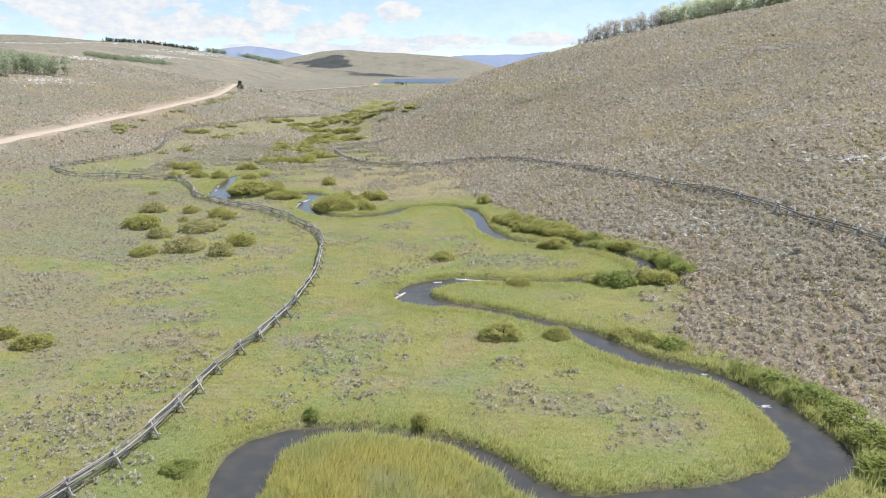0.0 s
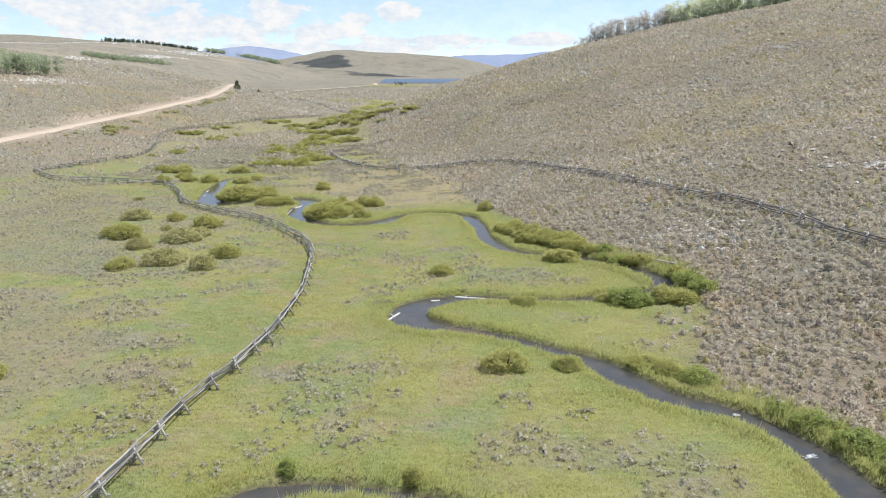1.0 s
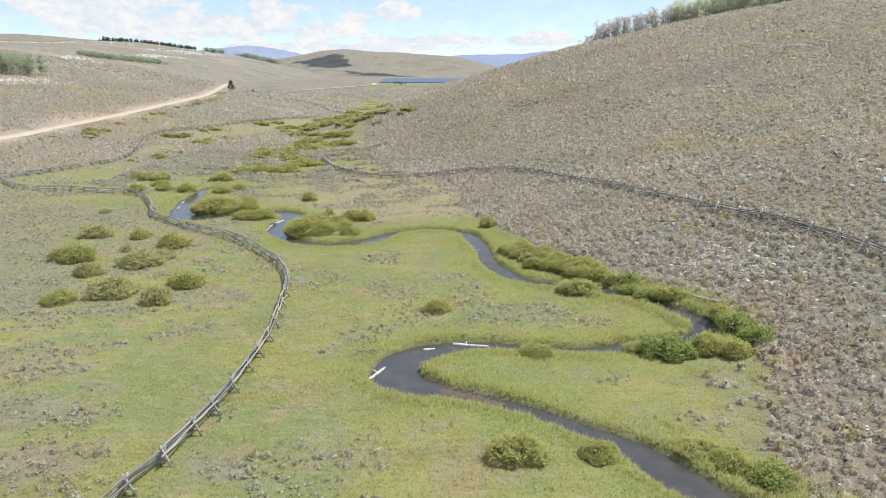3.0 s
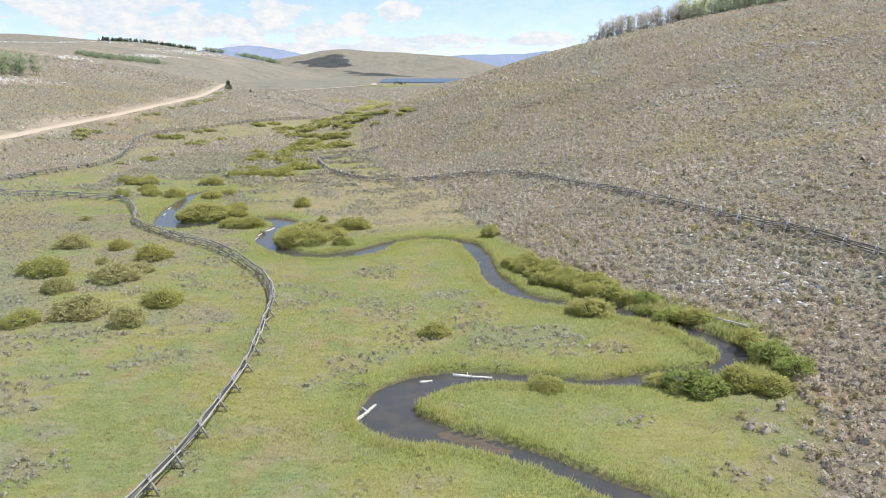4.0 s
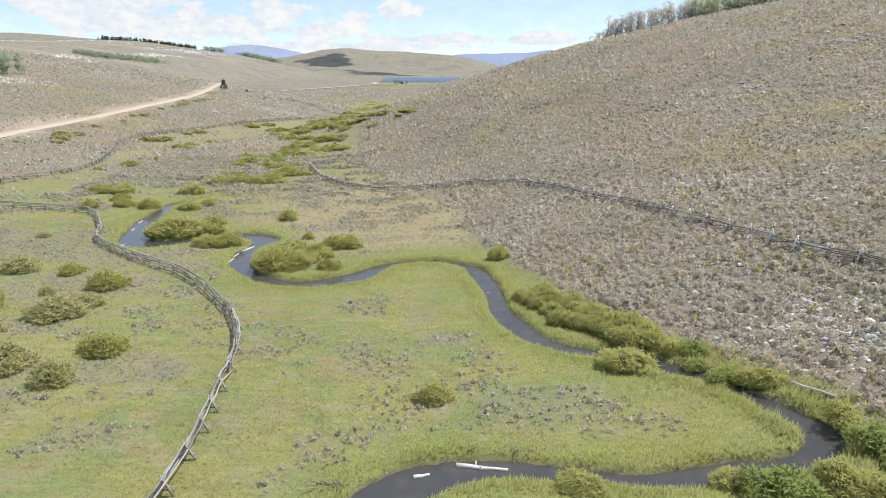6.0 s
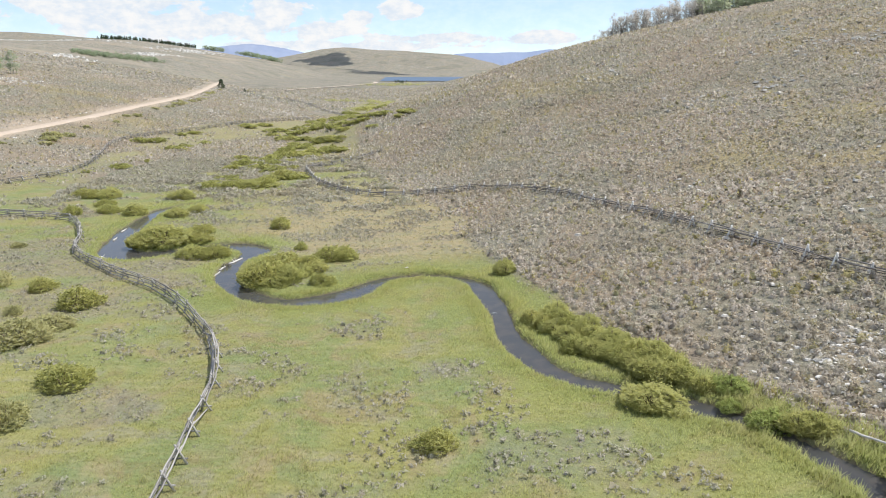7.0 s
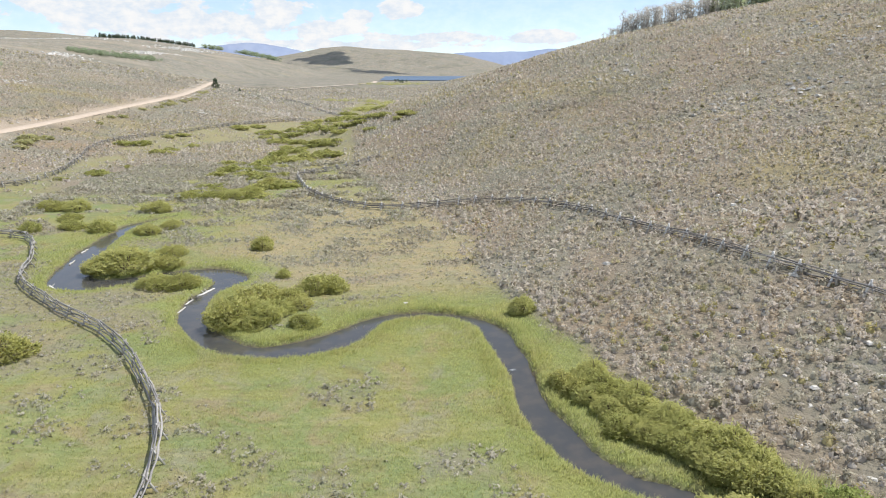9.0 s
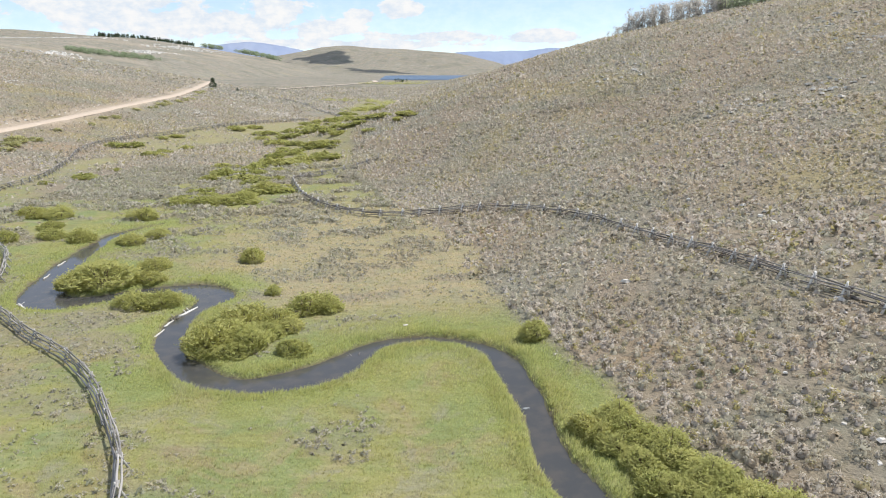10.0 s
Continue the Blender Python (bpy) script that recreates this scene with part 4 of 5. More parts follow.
# fences: crossed bucks with long poles laid on them
def build_fence(label, line, spacing, seed, flip=1, height=1.35, rails=5, wood=None, legs=None, thick=1.0, drop=1.0):
    r = random.Random(seed)
    p = spline([(x, y, 0) for x, y in line], 0.5)[:, :2]
    walked = np.r_[0, np.cumsum(np.hypot(*np.diff(p, axis=0).T))]
    n = int(walked[-1] / spacing)
    at = np.linspace(0, walked[-1], n + 1) + np.r_[0, np.array([r.uniform(-0.35, 0.35) for _ in range(n - 1)]), 0]
    x, y = np.interp(at, walked, p[:, 0]), np.interp(at, walked, p[:, 1])
    z = land(x, y)
    fence = tagged(new("fence"), label, "fence")
    dirs = np.stack([np.gradient(x), np.gradient(y)], 1)
    dirs /= np.linalg.norm(dirs, axis=1)[:, None]
    for k in range(n + 1):
        turn = math.atan2(dirs[k][1], dirs[k][0]) + (math.pi if flip < 0 else 0) + r.uniform(-0.12, 0.12)
        buck = new("buck", BUCK_BRACE)
        buck.parent = fence
        lean = r.uniform(-0.05, 0.05)
        buck.matrix_basis = Matrix.Translation((x[k], y[k], z[k] - 0.06)) @ Matrix.Rotation(turn, 4, "Z") @ Matrix.Rotation(lean, 4, "X") @ Matrix.Scale(height / 1.35 * r.uniform(0.94, 1.06), 4)
        for side in (0, 1):
            leg = new("leg", (legs or LEGS)[side][k % 3])
            leg.parent = buck
            leg.matrix_basis = Matrix.Translation((0.06 if side else -0.06, 0, 0)) @ Matrix.Rotation(math.pi * side, 4, "Z")
    # poles: on the outer leg at three heights, in the crotch, and one on the inner leg
    spots = [(0.38, 0.30), (0.29, 0.60), (0.19, 0.90), (0.02, 1.18), (-0.17, 0.92)][:rails]
    for k in range(n):
        side = np.array([-dirs[k][1], dirs[k][0]]) * flip
        side2 = np.array([-dirs[k + 1][1], dirs[k + 1][0]]) * flip
        for off, up in spots:
            if r.random() < 0.07:
                continue
            up = up * drop * height / 1.35
            a = Vector((x[k] + side[0] * off, y[k] + side[1] * off, z[k] + up + r.uniform(-0.09, 0.09)))
            b = Vector((x[k + 1] + side2[0] * off, y[k + 1] + side2[1] * off, z[k + 1] + up + r.uniform(-0.09, 0.09)))
            if r.random() < 0.045:
                b.z = z[k + 1] + 0.12
            d = b - a
            over = r.uniform(0.2, 0.45)
            rail = new("rail", (wood or RAILS)[r.randrange(4)])
            rail.parent = fence
            rail.matrix_basis = Matrix.Translation(a - d.normalized() * over) @ d.to_track_quat("X", "Z").to_matrix().to_4x4() @ Matrix.Diagonal((d.length + 2 * over, thick * r.uniform(0.8, 1.25), thick * r.uniform(0.8, 1.25), 1))


def pole(points, radii, seed, name="rail", mat=None):
    return tube_mesh(name, [closed_tube(points, radii, 6, 0.12, seed)], mat or RAIL_WOOD)


def rail_set(mat):
    return [pole([(0, 0, 0), (0.3, 0.03 * s, 0.01), (0.65, -0.02 * s, -0.02), (1, 0, 0)], [0.066, 0.061, 0.055, 0.046], 5 + k, "rail", mat) for k, s in enumerate((1, -1, 0.5, -1.5))]


RAILS, DARK_RAILS = rail_set(RAIL_WOOD), rail_set(DARK_RAIL_WOOD)


def leg_set(mat, thick=1.0, splay=1.0):
    """Long legs that splay out in front, and steeper ones behind, under the poles."""
    return ([pole([(0, -0.66 * splay, 0), (0, -0.22 * splay, 0.70), (0, 0.2 * splay, 1.36)], [0.09 * thick, 0.08 * thick, 0.066 * thick], 15 + k, "leg", mat) for k in range(3)],
            [pole([(0, -0.36 * splay, 0), (0, -0.12 * splay, 0.70), (0, 0.13 * splay, 1.36)], [0.09 * thick, 0.08 * thick, 0.066 * thick], 35 + k, "leg", mat) for k in range(3)])


LEGS, PALE_LEGS = leg_set(LEG_WOOD, 0.9, 0.78), leg_set(PALE_LEG_WOOD, 1.1, 0.72)
BUCK_BRACE = pole([(-0.02, -0.55, 0.40), (0.0, -0.1, 0.43), (0.02, 0.32, 0.42)], [0.05, 0.052, 0.046], 25, "buck")
LEFT_LINE = [(-26, 15), (-22.5, 24), (-19.8, 30.9), (-18.3, 35.8), (-17.5, 42.5), (-17.0, 48.9), (-15.7, 54.6), (-14.95, 61.4), (-14.8, 70.1), (-15.1, 75.9), (-16.2, 84.5), (-17.4, 92.4), (-20.2, 100.2), (-24.6, 107.3),
             (-28.4, 112.6), (-33.0, 117.4), (-38.5, 121.8), (-42.9, 125.8), (-48.3, 130.9), (-51.2, 134.8), (-53.0, 139.5), (-56.0, 145.2), (-60.4, 152.2), (-65.6, 155.6), (-78.5, 158.6), (-90, 160.4), (-99, 168)]
RIGHT_LINE = [(51, 42), (49, 54), (45.7, 68.0), (43.2, 77.4), (40.8, 88), (37.4, 97.0), (34.8, 101.5), (32.2, 109), (29.6, 116.8), (27.5, 123.8), (25.5, 131.5), (22.2, 140.5), (19.4, 149.2), (16.4, 156.3), (12.5, 162.8),
              (7.2, 169.8), (1.6, 174.0), (-5, 175.6), (-11.8, 176.2), (-17.3, 178.6), (-21.5, 182.5), (-25.6, 187.6), (-29.5, 194.5), (-32, 201), (-35, 210), (-36.2, 217), (-30, 226), (-20, 236)]
FAR_LINE = [(-99, 168), (-96.5, 177.0), (-94.8, 186.4), (-93.2, 195), (-91.9, 203.2), (-93.1, 217.3), (-97, 230), (-101.2, 242.6), (-107.2, 259), (-108.8, 276), (-104, 292), (-98, 306), (-91, 327), (-86, 343), (-80, 370), (-73, 402)]
SPUR_LINE = [(-62, 430), (-68, 448), (-73.8, 460.4), (-82.3, 478.5), (-95.7, 500.3), (-112.3, 507.8)]
build_fence("grey weathered buck-and-pole fence winding across the meadow", LEFT_LINE, 3.35, 1)
build_fence("grey weathered buck-and-pole fence along the sagebrush slope", RIGHT_LINE, 3.35, 2, -1, 1.5, 5, DARK_RAILS, PALE_LEGS, 1.0, 0.82)
build_fence("grey buck-and-pole fence at the foot of the far slope", FAR_LINE, 3.6, 3, 1, 1.4, 4, DARK_RAILS, LEGS, 1.05)
build_fence("distant grey pole fence on the rocky spur", SPUR_LINE, 5.0, 4, 1, 1.6, 3)


# trees
def make_tree(kind, label, height, width, bark, leaf, seed, leaves, size, low=0.3, group=""):
    """A tree with a tapered trunk, limbs and a crown of leaves in clumps."""
    r = random.Random(seed)
    tree = tagged(new(kind), label, "tree", group)
    bent = [Vector((0, 0, -0.3)), Vector((r.uniform(-0.1, 0.1), r.uniform(-0.1, 0.1), height * 0.45)), Vector((r.uniform(-0.25, 0.25), r.uniform(-0.25, 0.25), height * 0.95))]
    limbs, centres = [], []
    for k in range(6):
        u = low + (0.95 - low) * (k + r.random()) / 6
        start = bent[0].lerp(bent[1], min(1, u / 0.48)) if u < 0.48 else bent[1].lerp(bent[2], (u - 0.45) / 0.5)
        t, reach = r.uniform(0, 6.28), width * 0.5 * (1 - 0.6 * max(0, u - 0.5)) * r.uniform(0.5, 1)
        tip = start + Vector((math.cos(t) * reach, math.sin(t) * reach, height * 0.09))
        limbs.append(tube([start, tip], [height * 0.006, height * 0.002], 4))
        centres += [tip, start.lerp(tip, 0.5)]
    part("trunk", tube_mesh("trunk", [tube(bent, [height * 0.018, height * 0.013, height * 0.004], 6)], bark), bark, tree)
    for limb in limbs:
        part("limb", tube_mesh("limb", [limb], bark), bark, tree)
    g = np.random.default_rng(seed)
    c = np.array([tuple(q) for q in centres])
    q = c[g.integers(0, len(c), leaves)] + g.normal(size=(leaves, 3)) * np.array([0.17 * width, 0.17 * width, 0.055 * height])
    part("crown", leaf_cloud("crown", q, size, leaf, seed, 0.6, 1.3, lift=2.2), leaf, tree)
    return tree


def make_conifer(label, height, width, seed, group=""):
    """A dense dark conifer: whorls of drooping needle sprays round a trunk."""
    tree = tagged(new("conifer"), label, "tree", group)
    part("trunk", tube_mesh("trunk", [tube([(0, 0, -0.3), (0, 0, height)], [height * 0.025, 0.02], 6)], DARK_BARK), DARK_BARK, tree)
    g = np.random.default_rng(seed)
    n = 700
    u = g.uniform(0.06, 1, n)
    t, d = g.uniform(0, 2 * np.pi, n), width / 2 * np.sqrt(np.maximum(0.02, 1 - (1.75 * u - 0.72) ** 2)) * np.sqrt(g.uniform(0.15, 1, n)) * (0.8 + 0.3 * np.sin(7 * u))
    q = np.stack([d * np.cos(t), d * np.sin(t), u * height], 1)
    part("crown", leaf_cloud("crown", q, 0.35, CONIFER, seed, 0.5, 1.8), CONIFER, tree)
    return tree


def place_tree(masters, spots, seed, tall, sink=0.1):
    r = random.Random(seed)
    for x, y in spots:
        m = Matrix.Translation((x, y, ground_at(x, y) - sink)) @ Matrix.Rotation(r.uniform(0, 6.28), 4, "Z")
        c = copy_thing(masters[r.randrange(len(masters))], m)
        k = r.uniform(*tall)
        c.scale = (k * r.uniform(0.9, 1.15), k * r.uniform(0.9, 1.15), k)


def build_road_shrubs():
    """Low dark bushes on the bank below the road."""
    shrubs = [make_shrub("roadside_bush", "low grey-green bush on the bank below the road", SILVER_WILLOW, 90 + k, 10, 500, 0.08, "bushes below the road") for k in range(2)]
    r = random.Random(3)
    spots = []
    for k in range(34):
        p = ROAD[r.randrange(32, 120)]
        spots.append((p[0] + r.uniform(5, 9), p[1] - r.uniform(0, 3), r.uniform(1.5, 4.5), r.uniform(0.8, 1.6)))
    plant(shrubs, spots + [(-121, 250, 6, 1.6), (-123, 256, 6, 1.8), (-121.5, 262, 5, 1.5), (-118, 243, 5, 1.4)], 12, 0.2)
    for ob in shrubs:
        remove_master(ob)


def build_trees():
    r = random.Random(5)
    grove = [make_tree("aspen", "grey-green aspen in a grove on the hillside", 8, 3.6, BARK, GROVE, 200 + k, 380, 0.34, 0.12, "aspen grove on the hillside") for k in range(4)]
    place_tree(grove, [(-214 + 0.30 * k + r.uniform(-5, 5), 296 + 0.95 * k + r.uniform(-6, 6)) for k in range(60)], 6, (0.85, 1.3))
    ridge = [make_tree("aspen", "green leafy aspen on the hill's crest", 8, 3.8, BARK, ASPEN, 210 + k, 260, 0.42, 0.08, "aspens along the crest") for k in range(3)]
    bare = [make_tree("aspen", "thin grey aspen with few leaves on the hill's crest", 8, 3.0, BARK, BARE_ASPEN, 220 + k, 150, 0.34, 0.15, "bare aspens along the crest") for k in range(3)]
    place_tree(bare, [(57 + 0.42 * k + r.uniform(-1, 1), 332 + r.uniform(0, 9)) for k in range(16)], 7, (0.35, 0.6), 0.6)
    place_tree(bare, [(63 + 0.42 * k + r.uniform(-1, 1), 331 + r.uniform(0, 10)) for k in range(88)], 17, (0.75, 1.15), 0.6)
    place_tree(ridge, [(96 + 0.48 * k + r.uniform(-1, 1), 330 + r.uniform(0, 14)) for k in range(125)], 8, (0.85, 1.3), 0.6)
    juniper = [make_conifer("round dark green juniper beside the dirt road", 6, 5.2, 230)]
    place_tree(juniper, [(-153, 505)], 9, (1.0, 1.05))
    place_tree(juniper, [(-140, 512)], 9, (0.35, 0.4))
    for ob in grove + ridge + bare + juniper:
        remove_master(ob)


def far_woods(name, label, spots, height, width, leaf, seed, leaves=70, pointed=False):
    """Woods too far off to count: trunks and crowns in one mesh."""
    g = np.random.default_rng(seed)
    x, y = np.array(spots).T
    z = land(x, y)
    h = height * g.uniform(0.6, 1.2, len(x))
    u = g.uniform(0.1, 1, (len(x), leaves))
    wide = (1 - u) ** 0.8 if pointed else np.sqrt(np.maximum(0.02, 1 - (2 * u - 1.05) ** 2))
    d, t = width / 2 * wide * np.sqrt(g.uniform(0, 1, u.shape)), g.uniform(0, 6.283, u.shape)
    q = np.stack([x[:, None] + d * np.cos(t), y[:, None] + d * np.sin(t), z[:, None] + u * h[:, None]], -1).reshape(-1, 3)
    tagged(new(name, leaf_cloud(name, q, height * 0.14, leaf, seed, 0.6, 1.3, np.repeat(np.stack([x, y, z + 0.3 * h], 1), leaves, 0))), label, "trees", kind="stuff")


def build_far_woods():
    r = random.Random(12)

    def along(a, b, n, loose):
        return [(a[0] + (b[0] - a[0]) * k / n + r.uniform(-loose, loose), a[1] + (b[1] - a[1]) * k / n + r.uniform(-loose, loose)) for k in range(n)]

    far_woods("conifer_wood", "line of dark conifers on the far hill's skyline", along((-1068, 2195), (-880, 2440), 170, 13), 12, 10, CONIFER, 1, 60, True)
    far_woods("aspen_wood", "low band of green aspens on the far slope", along((-592, 1150), (-546, 1345), 130, 14), 7, 8, FAR_ASPEN, 2)
    far_woods("aspen_wood", "green aspens behind the far spur", along((-720, 2450), (-620, 2500), 60, 26), 14, 16, FAR_ASPEN, 3)
    far_woods("aspen_wood", "small stand of trees on the far skyline", along((-835, 2440), (-800, 2460), 30, 14), 13, 13, FAR_ASPEN, 4)
    far_woods("conifer_wood", "few dark trees on the flats before the lake", along((-100, 1190), (-82, 1240), 6, 5), 6, 5, CONIFER, 5, 60)
    far_woods("willow_wood", "dark green willows on the flats before the lake", along((-120, 1080), (-60, 1130), 60, 22), 4, 12, WILLOW, 6, 40)
    far_woods("willow_wood", "belt of olive willows along the upper stream", along((-60, 470), (-44, 600), 60, 9) + along((-110, 640), (-60, 610), 30, 8), 2.6, 6, WILLOW, 7, 60)


build_road_shrubs()
build_trees()
build_far_woods()


# rocks
def rock_mesh(seed, cuts=1):
    bm = bmesh.new()
    bmesh.ops.create_icosphere(bm, subdivisions=cuts + 1, radius=0.5)
    r = random.Random(seed)
    planes = [Vector((r.gauss(0, 1), r.gauss(0, 1), r.gauss(0, 1))).normalized() for _ in range(7)]
    for v in bm.verts:
        for p in planes:
            d = v.co.dot(p) - 0.34
            if d > 0:
                v.co -= p * d * 0.9
        v.co *= 1 + r.uniform(-0.06, 0.06)
        v.co.z *= 0.7
    me = bpy.data.meshes.new("rock")
    bm.to_mesh(me)
    bm.free()
    me.materials.append(STONE)
    return me


ROCKS = [rock_mesh(300 + k) for k in range(6)]


def lay_rock(x, y, size, r, label, group):
    ob = tagged(new("rock", ROCKS[r.randrange(6)]), label, "rock", group)
    ob.matrix_basis = Matrix.Translation((x, y, ground_at(x, y) + 0.12 * size)) @ Euler((r.uniform(-0.4, 0.4), r.uniform(-0.4, 0.4), r.uniform(0, 6.28))).to_matrix().to_4x4() @ Matrix.Diagonal((size * r.uniform(0.8, 1.5), size, size * r.uniform(0.6, 1.0), 1))


def build_rocks():
    r = random.Random(77)
    for k in range(190):
        a, d = r.uniform(0, 6.28), math.sqrt(r.random())
        x, y = 31.5 + 5.0 * d * math.cos(a) + 1.2 * r.gauss(0, 1), 88.0 + 7 * d * math.sin(a) + 1.5 * r.gauss(0, 1)
        if meadow(np.array([x]), np.array([y]))[0][0] > 0.35 or x < 25:
            continue
        lay_rock(x, y, 0.15 + 0.45 * r.random() ** 2.6, r,
                 "pale limestone rock among sagebrush on the slope", "rocks on the slope")
    lay_rock(32.9, 88.3, 0.8, r, "large white limestone boulder on the sagebrush slope", "rocks on the slope")
    lay_rock(29.2, 87.0, 0.6, r, "white limestone boulder on the sagebrush slope", "rocks on the slope")
    lay_rock(-5.2, 126.0, 0.5, r, "single white stone in the grass", "white stones")
    lay_rock(-23.2, 117.2, 0.45, r, "small white stone at the water's edge", "white stones")
    lay_rock(-9.3, 116.9, 0.4, r, "small white stone at the water's edge", "white stones")


def rock_field(label, spots, sizes, seed, lift=0.0):
    """Stones too many to count, in one mesh."""
    g = np.random.default_rng(seed)
    x, y = np.array(spots).T
    on_slope = meadow(x, y)[0] < 0.4
    x, y = x[on_slope], y[on_slope]
    size = g.uniform(*sizes, len(x))
    z = land(x, y) + lift
    shape = np.array([(-1, -1, -0.6), (1, -1, -0.6), (1, 1, -0.6), (-1, 1, -0.6), (-0.6, -0.7, 0.5), (0.7, -0.6, 0.6), (0.6, 0.7, 0.5), (-0.7, 0.6, 0.6)]) * 0.5
    faces = np.array([(0, 1, 5, 4), (1, 2, 6, 5), (2, 3, 7, 6), (3, 0, 4, 7), (4, 5, 6, 7)])
    v = shape[None] * (1 + g.uniform(-0.35, 0.35, (len(x), 8, 3))) * size[:, None, None] * np.array([1.3, 1.0, 0.7])
    t = g.uniform(0, 6.28, len(x))
    c, s = np.cos(t)[:, None], np.sin(t)[:, None]
    v = np.stack([v[..., 0] * c - v[..., 1] * s, v[..., 0] * s + v[..., 1] * c, v[..., 2]], -1) + np.stack([x, y, z], 1)[:, None]
    f = (faces[None] + 8 * np.arange(len(x))[:, None, None]).reshape(-1, 4)
    tagged(new("rubble", mesh_from("rubble", v.reshape(-1, 3), f, STONE)), label, "rocks", kind="stuff")


def spread(seed, *blobs):
    """Places in soft ellipses: x, y, half width, half length, turn in degrees, how many."""
    g = np.random.default_rng(seed)
    out = []
    for x, y, a, b, turn, n in blobs:
        u = g.normal(size=(n, 2)) * np.array([a, b]) * 0.6
        t = math.radians(turn)
        out += list(zip(x + u[:, 0] * math.cos(t) - u[:, 1] * math.sin(t), y + u[:, 0] * math.sin(t) + u[:, 1] * math.cos(t)))
    return out


build_rocks()
rock_field("scattered pale stones on the sagebrush hillside", spread(1, (50, 195, 10, 9, 0, 22), (64, 193, 10, 10, 10, 26), (90, 220, 15, 16, 0, 70), (99, 212, 10, 12, 0, 45), (72, 216, 9, 9, 0, 14), (96, 244, 13, 12, 0, 26), 
           (38, 245, 12, 10, 0, 25), (120, 235, 14, 8, 0, 40)), (0.3, 1.05), 2, 0.22)
rock_field("weathered pale stones along the hillside", spread(11, (60, 97, 9, 2, -35, 110), (56, 120, 30, 30, 0, 150)), (0.2, 0.65), 12, 0.15)
rock_field("small pale stones scattered over the lower slope", spread(8, (31, 88, 7, 10, 20, 700), (40, 75, 12, 14, 0, 160), (27, 60, 6, 12, 0, 60)), (0.1, 0.32), 9)
rock_field("pale broken limestone on the slope above the bend", spread(14, (30.5, 88, 4.5, 7, 20, 170), (35, 92, 6, 8, 0, 60)), (0.14, 0.42), 15, 0.08)
rock_field("white rock outcrops below the aspen grove", spread(3, (-188, 326, 6, 15, -10, 70), (-176, 334, 8, 11, 0, 40)), (0.5, 1.7), 4)
rock_field("streaks of white rock on the low spur", spread(5, (-101, 408, 8, 20, 30, 130), (-88, 414, 8, 14, 30, 130), (-106, 347, 7, 9, 0, 40), (-122, 470, 14, 22, 0, 50)), (0.5, 1.9), 6)
rock_field("white rock ledges high on the far hill", spread(7, (-860, 1500, 25, 180, -20, 300), (-620, 1500, 15, 90, 0, 150), (-700, 1900, 30, 160, 0, 200), (-560, 1050, 20, 60, 0, 80)), (2.0, 6.5), 8)
rock_field("stones and clods along the road cut", [(p[0] + a, p[1] + b) for p in ROAD[40:150] for a, b in ((5.2, -1.5), (6.5, 0.6), (-5.0, 1.1))], (0.2, 0.8), 10)


# logs in and beside the stream
def build_log(a, b, radius, label, seed, lift=0.08, stubs=2):
    r = random.Random(seed)
    a, b = Vector(a), Vector(b)
    a.z, b.z = float(base(a.x, a.y)) - 0.36 + lift, float(base(b.x, b.y)) - 0.36 + lift
    d = b - a
    side = d.cross(Vector((0, 0, 1))).normalized()
    pts = [a + d * u + side * r.uniform(-0.09, 0.09) for u in (0, 0.25, 0.5, 0.75, 1)]
    log = tagged(new("log", tube_mesh("log", [closed_tube(pts, [0.8 * radius * k for k in (1.15, 1.0, 0.95, 0.8, 0.6)], 9, 0.3, seed)], LOG_WOOD)), label, "log", "logs along the stream")
    for k in range(stubs):
        u = r.uniform(0.2, 0.8)
        root = a + d * u
        tip = root + side * r.choice((-1, 1)) * r.uniform(0.25, 0.45) + Vector((0, 0, r.uniform(0.1, 0.35)))
        part("branch_stub", tube_mesh("branch_stub", [closed_tube([root, tip], [radius * 0.35, radius * 0.2], 5, 0.1, seed + k)], LOG_WOOD), LOG_WOOD, log)


LOGS = [((1.3, 74.8), (4.4, 74.4), 0.17), ((-1.2, 73.5), (-0.3, 73.9), 0.14), ((-5.4, 66.6), (-4.2, 69.7), 0.17), ((-28.4, 122.4), (-28.4, 125.9), 0.13), ((-28.55, 126.65), (-28.45, 128.4), 0.12),
        ((-28.3, 129.7), (-27.6, 132.6), 0.15), ((-46.9, 133.1), (-45.1, 131.4), 0.16), ((-49.6, 142.3), (-50.0, 144.4), 0.13), ((-51.1, 147.9), (-51.3, 150.2), 0.13), ((-55.2, 167.6), (-54.4, 168.4), 0.22)]
for k, (a, b, rad) in enumerate(LOGS):
    build_log((*a, 0), (*b, 0), rad, "bleached bare log lying in the water at the bank", 400 + k, 0.04, 2 if rad > 0.14 else 0)
build_log((24.2, 81.6, 0), (25.9, 79.1, 0), 0.09, "thin bleached pole lying across the bank", 420, 0.95, 0)


